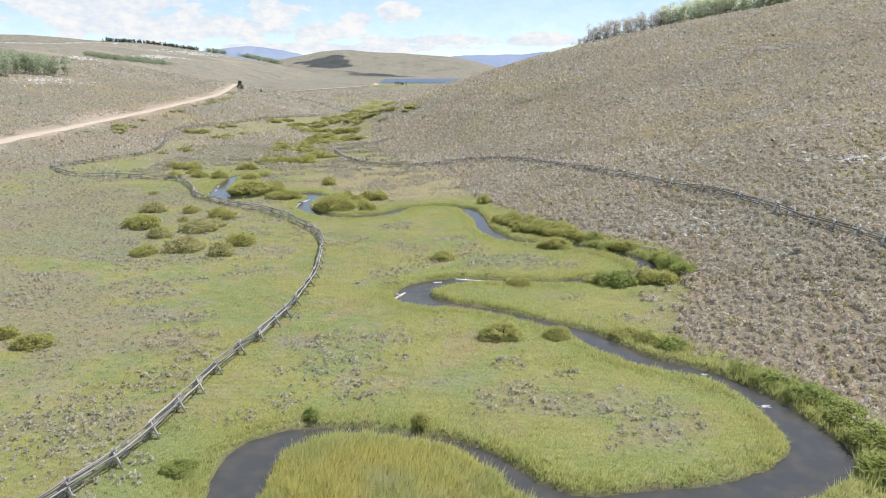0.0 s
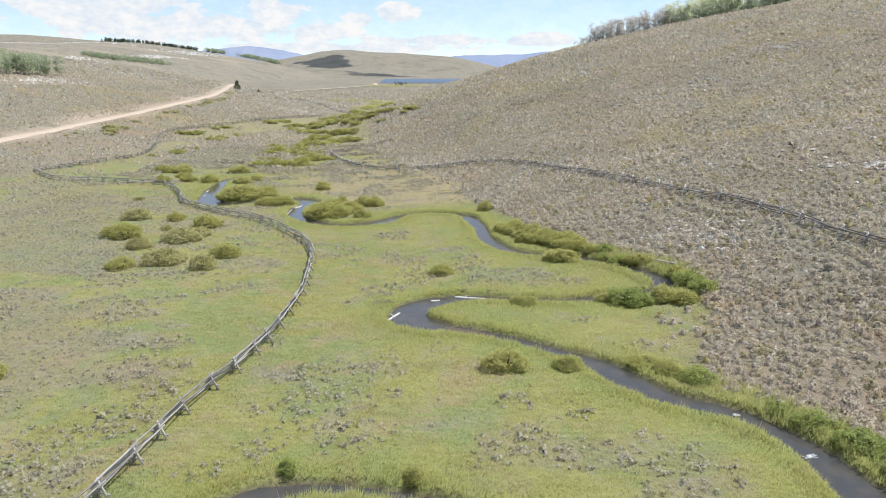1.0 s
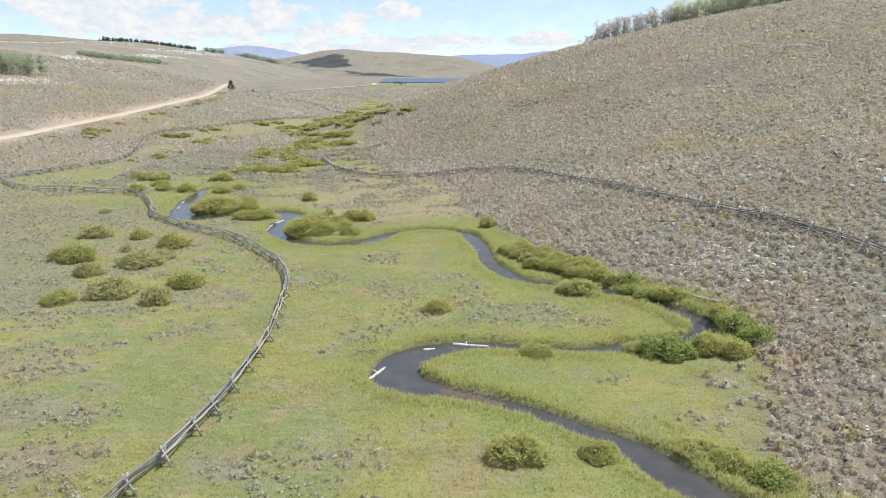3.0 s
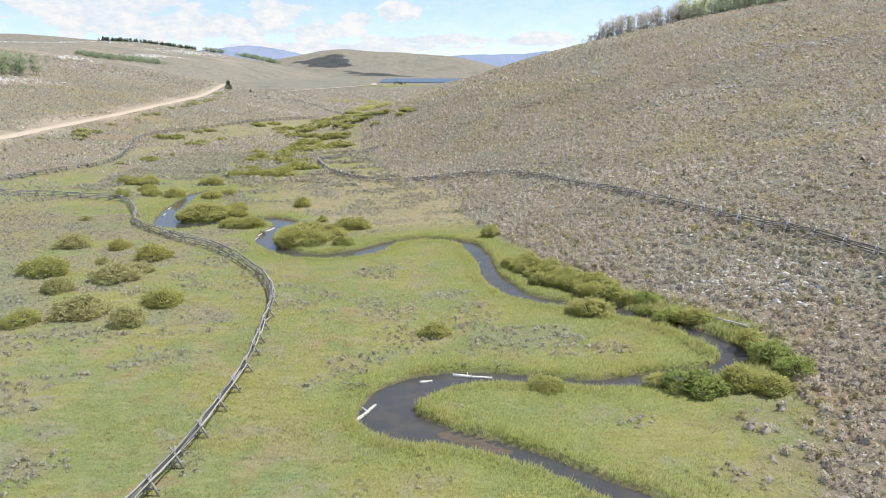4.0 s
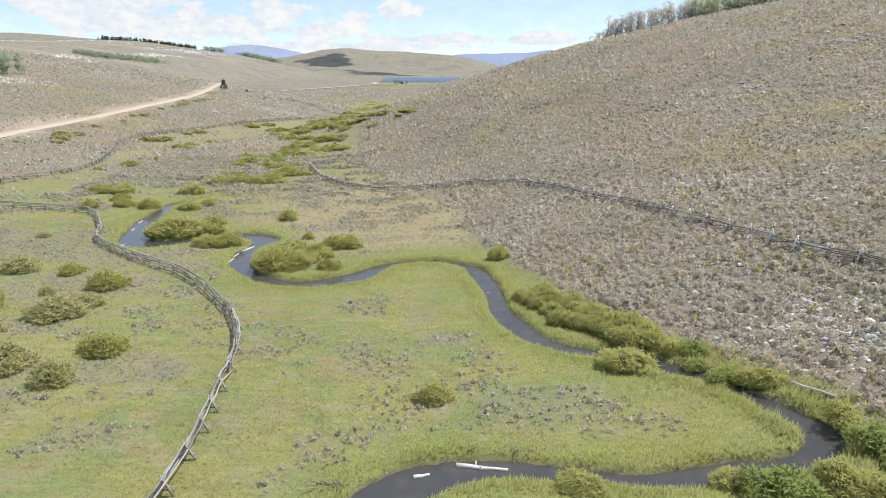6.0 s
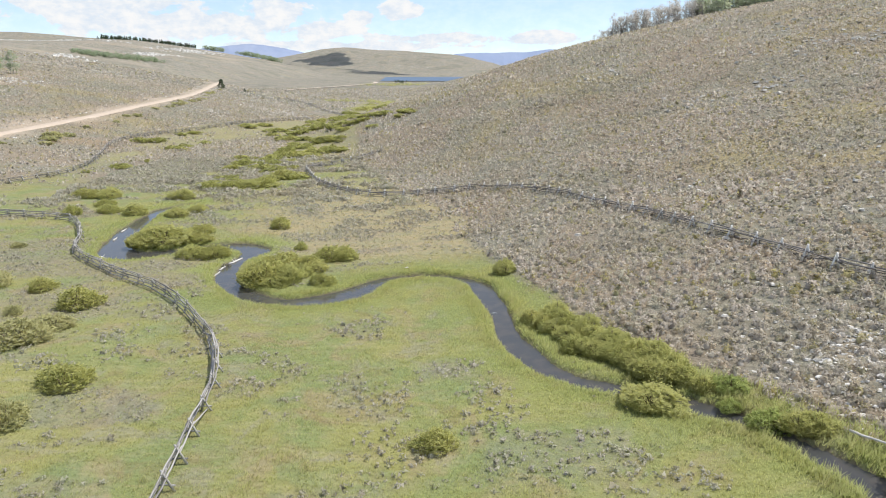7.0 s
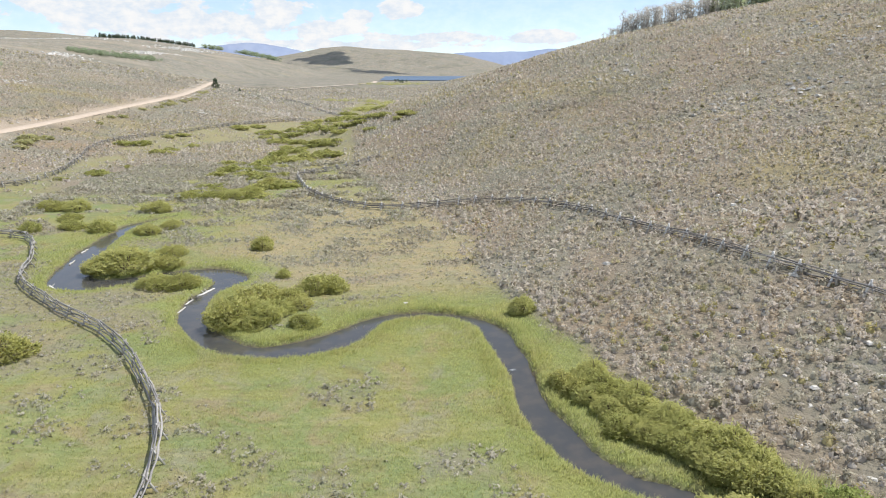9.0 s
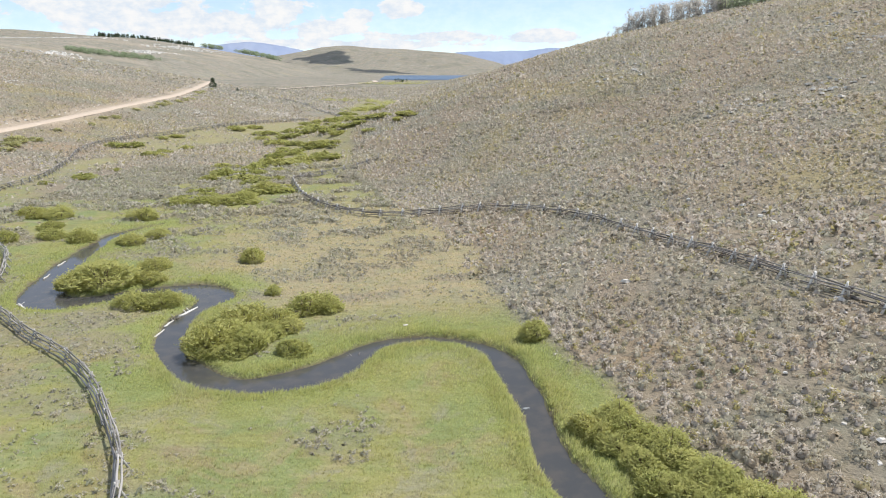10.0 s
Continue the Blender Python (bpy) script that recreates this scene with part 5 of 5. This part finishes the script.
def build_snags():
    """Grey roots and broken branches on the cut banks."""
    r = random.Random(9)
    for x, y, n, s in ((-5.6, 72.2, 9, 0.9), (1.6, 76.2, 5, 0.5), (5.2, 76.0, 6, 0.5), (-28.9, 128.9, 8, 0.8), (-35.4, 138.2, 10, 0.9), (-9.0, 119.8, 5, 0.6), (-42.0, 172.0, 8, 0.8)):
        z = ground_at(x, y)
        ob = tagged(new("driftwood"), "tangle of grey dead branches on the stream bank", "driftwood", "dead branches on the banks")
        ob.location = (x, y, z)
        for k in range(n):
            a = Vector((r.uniform(-s, s), r.uniform(-s * 0.5, s * 0.5), r.uniform(-0.1, 0.1)))
            b = a + Vector((r.uniform(-s, s), r.uniform(-s, s), r.uniform(0.1, 0.5)))
            branch = closed_tube([a, a.lerp(b, 0.5) + Vector((0, 0, r.uniform(0, 0.1))), b], [0.05, 0.04, 0.015], 5, 0.2, k)
            part("branch", tube_mesh("branch", [branch], DEAD_WOOD), DEAD_WOOD, ob)


def build_foam():
    """White water where the stream drops over stones."""
    for x, y, n, size in ((23.0, 42.6, 46, 0.9), (4.7, 109.2, 26, 0.9), (20.6, 48.0, 12, 0.8), (14.8, 90.9, 14, 0.7)):
        g = np.random.default_rng(int(x * 10))
        bm = bmesh.new()
        for k in range(n):
            u = g.normal(size=2) * np.array([size * 0.3, 0.10])
            m = Matrix.Translation((x + u[0], y + u[1] + 0.25 * u[0], float(base(x, y)) - 0.355)) @ Matrix.Diagonal((g.uniform(0.04, 0.15), g.uniform(0.02, 0.05), 0.02, 1))
            bmesh.ops.create_icosphere(bm, subdivisions=1, radius=1, matrix=m)
        me = bpy.data.meshes.new("foam")
        bm.to_mesh(me)
        bm.free()
        me.materials.append(FOAM)
        tagged(new("foam", me), "white ripple where the stream runs over stones", "foam", kind="stuff")


build_snags()
build_foam()


# cloud that shades the far hill
def build_cloud(x, y, z, wide, long, seed):
    k = 1000.0
    c = Vector((x, y, z)) + toward * k
    g = np.random.default_rng(seed)
    bm = bmesh.new()
    for n in range(34):
        u = g.normal(size=2) * np.array([0.45, 0.30])
        u[1] -= 0.45 * u[0]
        s = g.uniform(0.14, 0.34) * (1 - 0.4 * min(1, np.hypot(*u)))
        bmesh.ops.create_icosphere(bm, subdivisions=2, radius=1, matrix=Matrix.Translation((u[0] * wide / 2, u[1] * long / 2, 0)) @ Matrix.Diagonal((s * wide / 2, s * long / 2, 25, 1)))
    me = bpy.data.meshes.new("cloud")
    bm.to_mesh(me)
    bm.free()
    me.materials.append(CLOUD_WHITE)
    ob = tagged(new("cloud", me), "low cumulus cloud drifting over the far hill", "cloud", kind="structure")
    ob.location = c


build_cloud(-560, 3230, 60, 340, 330, 1)
build_cloud(-300, 2950, 15, 300, 200, 2)


# sagebrush
def brush_field(label, x, y, radius, height, rays, seed, leaf=BRUSH, spray=0.55, lobes=5, inside=0.66):
    """Low shrubs, each a dome of several rounded heads of small leaf sprays, in one mesh."""
    g = np.random.default_rng(seed)
    n = len(x)
    root = np.stack([x, y, land(x, y) - 0.03], 1)
    a = g.uniform(0, 2 * np.pi, (n, 1)) + np.arange(lobes) * 2.4
    far_out = np.sqrt((np.arange(lobes) + g.uniform(0.1, 0.9, (n, lobes))) / lobes) * 0.66
    heads = np.stack([far_out * np.cos(a), far_out * np.sin(a), (0.62 - 0.42 * far_out ** 2) * g.uniform(0.75, 1.2, (n, lobes))], -1)
    size = g.uniform(0.30, 0.52, (n, lobes))
    pick = g.integers(0, lobes, (n, rays))
    row = np.arange(n)[:, None]
    u = g.normal(size=(n, rays, 3))
    u[..., 2] = np.abs(u[..., 2]) * 0.95 - 0.12
    u /= np.linalg.norm(u, axis=2)[..., None]
    tip = heads[row, pick] + u * (size[row, pick] * g.uniform(0.8, 1.1, (n, rays)))[..., None]
    tip[..., 2] = np.maximum(tip[..., 2], 0.04)
    tip = tip * np.stack([radius, radius, height], 1)[:, None]
    w = (radius[:, None] * (15.0 / rays) ** 0.5 * g.uniform(0.28, 0.5, (n, rays)))[..., None, None]
    c = g.normal(size=(n, rays, 3, 3))
    c -= c.mean(2)[:, :, None]
    v = root[:, None, None] + tip[:, :, None] + c * w * spray * np.array([1, 1, 0.9])
    v[..., 2] = np.maximum(v[..., 2], root[:, 2][:, None, None])
    way = u * 0.8 + 0.5 * tip / radius[:, None, None] * np.array([1, 1, 0.5]) + np.array([0, 0, 0.45]) + g.normal(size=tip.shape) * 0.14
    # the dense inside of each shrub
    sides, rings = (7, ((1.0, 0.0), (0.93, 0.42), (0.55, 0.84))) if rays > 30 else (5, ((1.0, 0.0), (0.75, 0.7))) if rays > 16 else (5, ((1.0, 0.0),))
    k = np.arange(sides) * 2 * np.pi / sides + g.uniform(0, 6.28, (n, 1))
    lump = g.uniform(0.62, 1.06, (n, len(rings), sides))
    dome = np.concatenate([np.stack([r * lump[:, q] * np.cos(k), r * lump[:, q] * np.sin(k), z * g.uniform(0.75, 1.15, (n, sides))], -1) for q, (r, z) in enumerate(rings)]
                          + [np.tile(np.array([0, 0, 0.95]), (n, 1, 1))], 1)
    body = root[:, None] + dome * np.stack([radius * inside, radius * inside, height * 0.9 * inside], 1)[:, None]
    a = np.arange(sides)
    b = (a + 1) % sides
    tris = [np.stack([q * sides + a, q * sides + b, (q + 1) * sides + b], 1) for q in range(len(rings) - 1)] + [np.stack([q * sides + a, (q + 1) * sides + b, (q + 1) * sides + a], 1) for q in range(len(rings) - 1)]
    tris = np.vstack(tris + [np.stack([(len(rings) - 1) * sides + a, (len(rings) - 1) * sides + b, np.full(sides, sides * len(rings))], 1)])
    m = dome.shape[1]
    f = (tris[None] + m * np.arange(n)[:, None, None]).reshape(-1, 3)
    out = dome + np.array([0, 0, 0.35]) + g.normal(size=dome.shape) * 0.16
    me = mesh_from("sagebrush", np.vstack([body.reshape(-1, 3), v.reshape(-1, 3)]), np.vstack([f, n * m + np.arange(n * rays * 3).reshape(-1, 3)]), leaf,
                   normals=np.vstack([out.reshape(-1, 3), np.repeat(way.reshape(-1, 3), 3, 0)]), solid=len(f))
    tone = g.uniform(0, 1, n)
    sprays = np.clip(tone[:, None] + g.normal(size=(n, rays)) * 0.05, 0, 1)
    point_value(me, "tone", np.r_[np.repeat(tone, m), np.repeat(sprays.ravel(), 3)])
    tagged(new("sagebrush", me), label, "sagebrush", kind="stuff")


def jittered(x0, x1, y0, y1, step, seed):
    g = np.random.default_rng(seed)
    x, y = np.meshgrid(np.arange(x0, x1, step), np.arange(y0, y1, step))
    return (x + g.uniform(-0.6, 0.6, x.shape) * step).ravel(), (y + g.uniform(-0.6, 0.6, x.shape) * step).ravel(), g


def in_sight(x, y, slack=4):
    """Within the valley that the flight looks into."""
    return np.abs(x) < 0.68 * (y + 3) + slack


SPOTS = [(-8.8, 48.7, 4.5), (-5.6, 44.6, 3.0), (-2.7, 50.5, 1.2), (-10.5, 54, 2.5), (6.0, 44.7, 2.2), (8.5, 42.0, 1.8), (11.4, 81, 3.0), (14.5, 79.5, 2.0), (-6.5, 74.8, 1.8), (-4, 58, 1.2), (-21, 46, 4), (-24, 60, 3), (4.5, 88, 2.0), (-3, 80, 2.0), (-13.5, 40, 1.5), (-31, 118.5, 2.5), (-24, 39, 7), (-19, 34, 3), (-2.5, 83, 3.5), (2.5, 86, 2.5), (-28, 99, 2.5), (-33, 96, 2.5), (-20, 51, 2.5),
         (-11, 43, 2.0), (5.6, 49.5, 1.8), (10, 47.7, 1.6), (-5, 77.5, 1.6), (-5, 90, 3.2), (3, 91, 2.2), (-7, 107, 1.6), (1.6, 96, 1.5), (-27.6, 115.5, 1.5), (13.6, 66.7, 1.4), (-30, 103, 2.5)]


def build_sagebrush():
    x, y, g = jittered(-30, 130, 24, 235, 0.66, 41)
    green, dry, wet = meadow(x, y)
    keep = in_sight(x, y) & (g.uniform(0, 1, len(x)) < (1 - green) * 1.0 * (0.75 + 0.25 * ease((fbm(x / 6, y / 6, 61, 3) - 0.3) / 0.25)) + 0.2 * dry * green) & (stream_edge(x, y) > 1.2) & (x > np.minimum(14 - 0.3 * (y - 100), 19))
    x, y = x[keep], y[keep]
    big = (0.23 + 0.34 * g.uniform(0, 1, len(x)) ** 1.7) * (0.8 + 0.5 * fbm(x / 9, y / 9, 62, 2))
    high = big * g.uniform(0.95, 1.35, len(x))
    near = np.hypot(x, y - 60) < 68
    keep = near | (g.uniform(0, 1, len(x)) < 0.72)
    x, y, big, high, near = x[keep], y[keep], big[keep] * np.where(near[keep], 1, 1.15), high[keep], near[keep]
    brush_field("grey sagebrush covering the near hillside", x[near], y[near], big[near], high[near], 40, 1, BRUSH, 0.74, 6)
    brush_field("grey sagebrush higher on the hillside", x[~near], y[~near], big[~near], high[~near], 9, 6, BRUSH, 0.58, 3)
    x, y, g = jittered(-80, 30, 24, 240, 0.55, 42)
    green, dry, wet = meadow(x, y)
    spot = np.zeros(len(x))
    for a, b, c in SPOTS:
        spot = np.maximum(spot, ease(1.3 - np.hypot(x - a, y - b) / c))
    want = np.maximum(np.maximum((1 - green) * 0.8, spot * 0.8), 0.5 * scrub(x, y)) + 0.16 * dry + 0.006
    keep = in_sight(x, y) & (g.uniform(0, 1, len(x)) < want) & (stream_edge(x, y) > 1.0) & (x <= np.minimum(14 - 0.3 * (y - 100), 19))
    x, y = x[keep], y[keep]
    low = (1 + 1.4 * ease((y - 140) / 60)) * g.uniform(0.13, 0.30, len(x)) * (1 + 0.5 * np.maximum(spot[keep], scrub(x, y)))
    brush_field("low grey sagebrush patches in the meadow grass", x, y, low, low * g.uniform(0.6, 0.9, len(x)), 16, 2, MEADOW_BRUSH, 0.6, 4, 0.55)
    x, y, g = jittered(-150, -80, 90, 172, 0.95, 46)
    green, dry, wet = meadow(x, y)
    keep = in_sight(x, y) & (g.uniform(0, 1, len(x)) < np.maximum((1 - green) * 0.85, 0.35 + 0.3 * scrub(x, y)))
    x, y = x[keep], y[keep]
    low = g.uniform(0.25, 0.5, len(x))
    brush_field("grey sagebrush at the meadow's edge", x, y, low, low * 0.8, 9, 7, MEADOW_BRUSH, 0.6, 3)
    x, y, g = jittered(-110, 170, 230, 430, 1.3, 43)
    green, dry, wet = meadow(x, y)
    keep = in_sight(x, y) & (g.uniform(0, 1, len(x)) < (1 - green) * 0.85)
    x, y = x[keep], y[keep]
    big = g.uniform(0.4, 0.8, len(x))
    brush_field("sagebrush over the far part of the hillside", x, y, big, big * 1.1, 5, 3, BRUSH, 0.5, 2)
    x, y, g = jittered(-260, -84, 170, 480, 1.45, 44)
    green, dry, wet = meadow(x, y)
    d, h = road_part(x, y)
    keep = in_sight(x, y) & (g.uniform(0, 1, len(x)) < (1 - green) * 0.8) & (d > 4.2)
    x, y = x[keep], y[keep]
    big = g.uniform(0.38, 0.75, len(x))
    brush_field("sagebrush over the slope above the dirt road", x, y, big, big * 0.8, 5, 4, BRUSH, 0.5, 3)
    x, y, g = jittered(-520, 60, 460, 1000, 3.5, 45)
    green, dry, wet = meadow(x, y)
    d, h = road_part(x, y)
    keep = in_sight(x, y) & (g.uniform(0, 1, len(x)) < (1 - green) * 0.75) & (d > 5)
    x, y = x[keep], y[keep]
    big = g.uniform(0.7, 1.7, len(x))
    brush_field("distant sagebrush on the far hills", x, y, big, big * 0.6, 4, 5, BRUSH, 0.45, 2)


# grass
def grass_field(label, x, y, tall, blades, width, seed, gold=None):
    g = np.random.default_rng(seed)
    n = len(x)
    green, dry, wet = meadow(x, y)
    root = np.stack([x, y, land(x, y) - 0.03], 1)
    t = g.uniform(0, 2 * np.pi, (n, blades))
    off = g.uniform(0, 0.12, (n, blades))
    b = root[:, None] + np.stack([off * np.cos(t), off * np.sin(t), 0 * t], -1)
    lean = g.uniform(0.15, 0.75, (n, blades)) * tall[:, None]
    tip = b + np.stack([lean * np.cos(t) + 0.12 * tall[:, None], lean * np.sin(t), tall[:, None] * g.uniform(0.6, 1.15, (n, blades))], -1)
    s = t + np.pi / 2 + g.uniform(-0.6, 0.6, t.shape)
    w = (width * g.uniform(0.6, 1.4, t.shape))[..., None] * np.stack([np.cos(s), np.sin(s), 0 * s], -1)
    v = np.stack([b - w, b + w, tip], 2).reshape(-1, 3)
    up = np.repeat(np.array([0, 0, 1.0]) + 0.5 * (tip - b) / tall[:, None, None] * np.array([1, 1, 0]) + g.normal(size=tip.shape) * 0.12, 3, 1).reshape(-1, 3)
    me = mesh_from("grass", v, np.arange(len(v)).reshape(-1, 3), BLADES, normals=up)
    point_value(me, "dry", np.repeat(dry, blades * 3))
    point_value(me, "wet", np.repeat(wet, blades * 3))
    if gold is not None:
        point_value(me, "gold", np.repeat(gold, blades * 3))
    tagged(new("grass", me), label, "grass", kind="stuff")


def build_grass():
    for label, area, step, blades, width in (("long meadow grass between the fence and the stream", (-26, 30, 25, 132), 0.19, 6, 0.022),
                                             ("thin meadow grass beyond the fence", (-70, -26, 25, 160), 0.33, 4, 0.042),
                                             ("dry grass on the upper valley floor", (-60, 12, 132, 235), 0.45, 4, 0.06)):
        x, y, g = jittered(*area, step, int(area[0]) + 500)
        green, dry, wet = meadow(x, y)
        s = stream_edge(x, y)
        keep = in_sight(x, y) & (s > 0.12) & (g.uniform(0, 1, len(x)) < green * (0.55 + 0.45 * wet))
        x, y, s = x[keep], y[keep], s[keep]
        tall = (0.10 + 0.15 * fbm(x / 5, y / 5, 81, 2) + 0.16 * ease((2.6 - s) / 1.8) * ease((s + 0.1) / 0.8)) * g.uniform(0.7, 1.3, len(x))
        tall = tall * (0.5 + 1.0 * fbm(x / 0.8, y / 0.8, 82, 2)) * (0.75 + 0.5 * fbm(x / 3, y / 3, 88, 2))
        tall = tall * (1 + 0.8 * ease(1.4 - np.hypot((x + 3) / 9, (y - 33) / 5)))
        grass_field(label, x, y, tall, blades, width, 9)


def build_tall_grass():
    """Tall straw-coloured sedge inside the lower bend and in clumps along the banks."""
    x, y, g = jittered(-24, 30, 25, 132, 0.17, 77)
    s = stream_edge(x, y)
    loop = ease(1.5 - np.hypot((x + 3) / 8.5, (y - 33) / 5.2))
    fringe = ease((1.9 - s) / 0.8) * ease((fbm(x / 3, y / 3, 83, 2) - 0.45) / 0.15)
    keep = in_sight(x, y) & (s > 0.25) & (g.uniform(0, 1, len(x)) < np.maximum(0.85 * loop, 0.6 * fringe))
    x, y, loop = x[keep], y[keep], loop[keep]
    tall = (0.34 + loop * (0.18 + 0.5 * fbm(x / 1.6, y / 1.6, 84, 2))) * g.uniform(0.7, 1.25, len(x))
    grass_field("tall straw-yellow sedge along the stream", x, y, tall, 6, 0.026, 10, np.clip(0.35 + 0.5 * loop, 0, 0.85) * ease((fbm(x / 2.5, y / 2.5, 85, 3) - 0.3) / 0.3))


def build_bank_grass():
    """Rank green growth on the outer bank, between the water and the sagebrush."""
    x, y, g = jittered(12, 33, 28, 110, 0.24, 78)
    s = stream_edge(x, y)
    outer = (x - bend(y, (28, 45, 52, 60, 74, 90, 110), (21, 22.5, 19.5, 15, 21, 17, 6)) > 0)
    lush = ease((4.0 - s) / 1.6) * (0.45 + 0.55 * ease((fbm(x / 1.8, y / 1.8, 86, 2) - 0.4) / 0.2))
    keep = in_sight(x, y) & outer & (s > 0.1) & (g.uniform(0, 1, len(x)) < lush)
    x, y = x[keep], y[keep]
    tall = (0.35 + 0.45 * fbm(x / 1.4, y / 1.4, 87, 2)) * g.uniform(0.7, 1.3, len(x))
    grass_field("rank bright green sedge on the outer stream bank", x, y, tall, 7, 0.03, 11)


build_sagebrush()
build_grass()
build_tall_grass()
build_bank_grass()
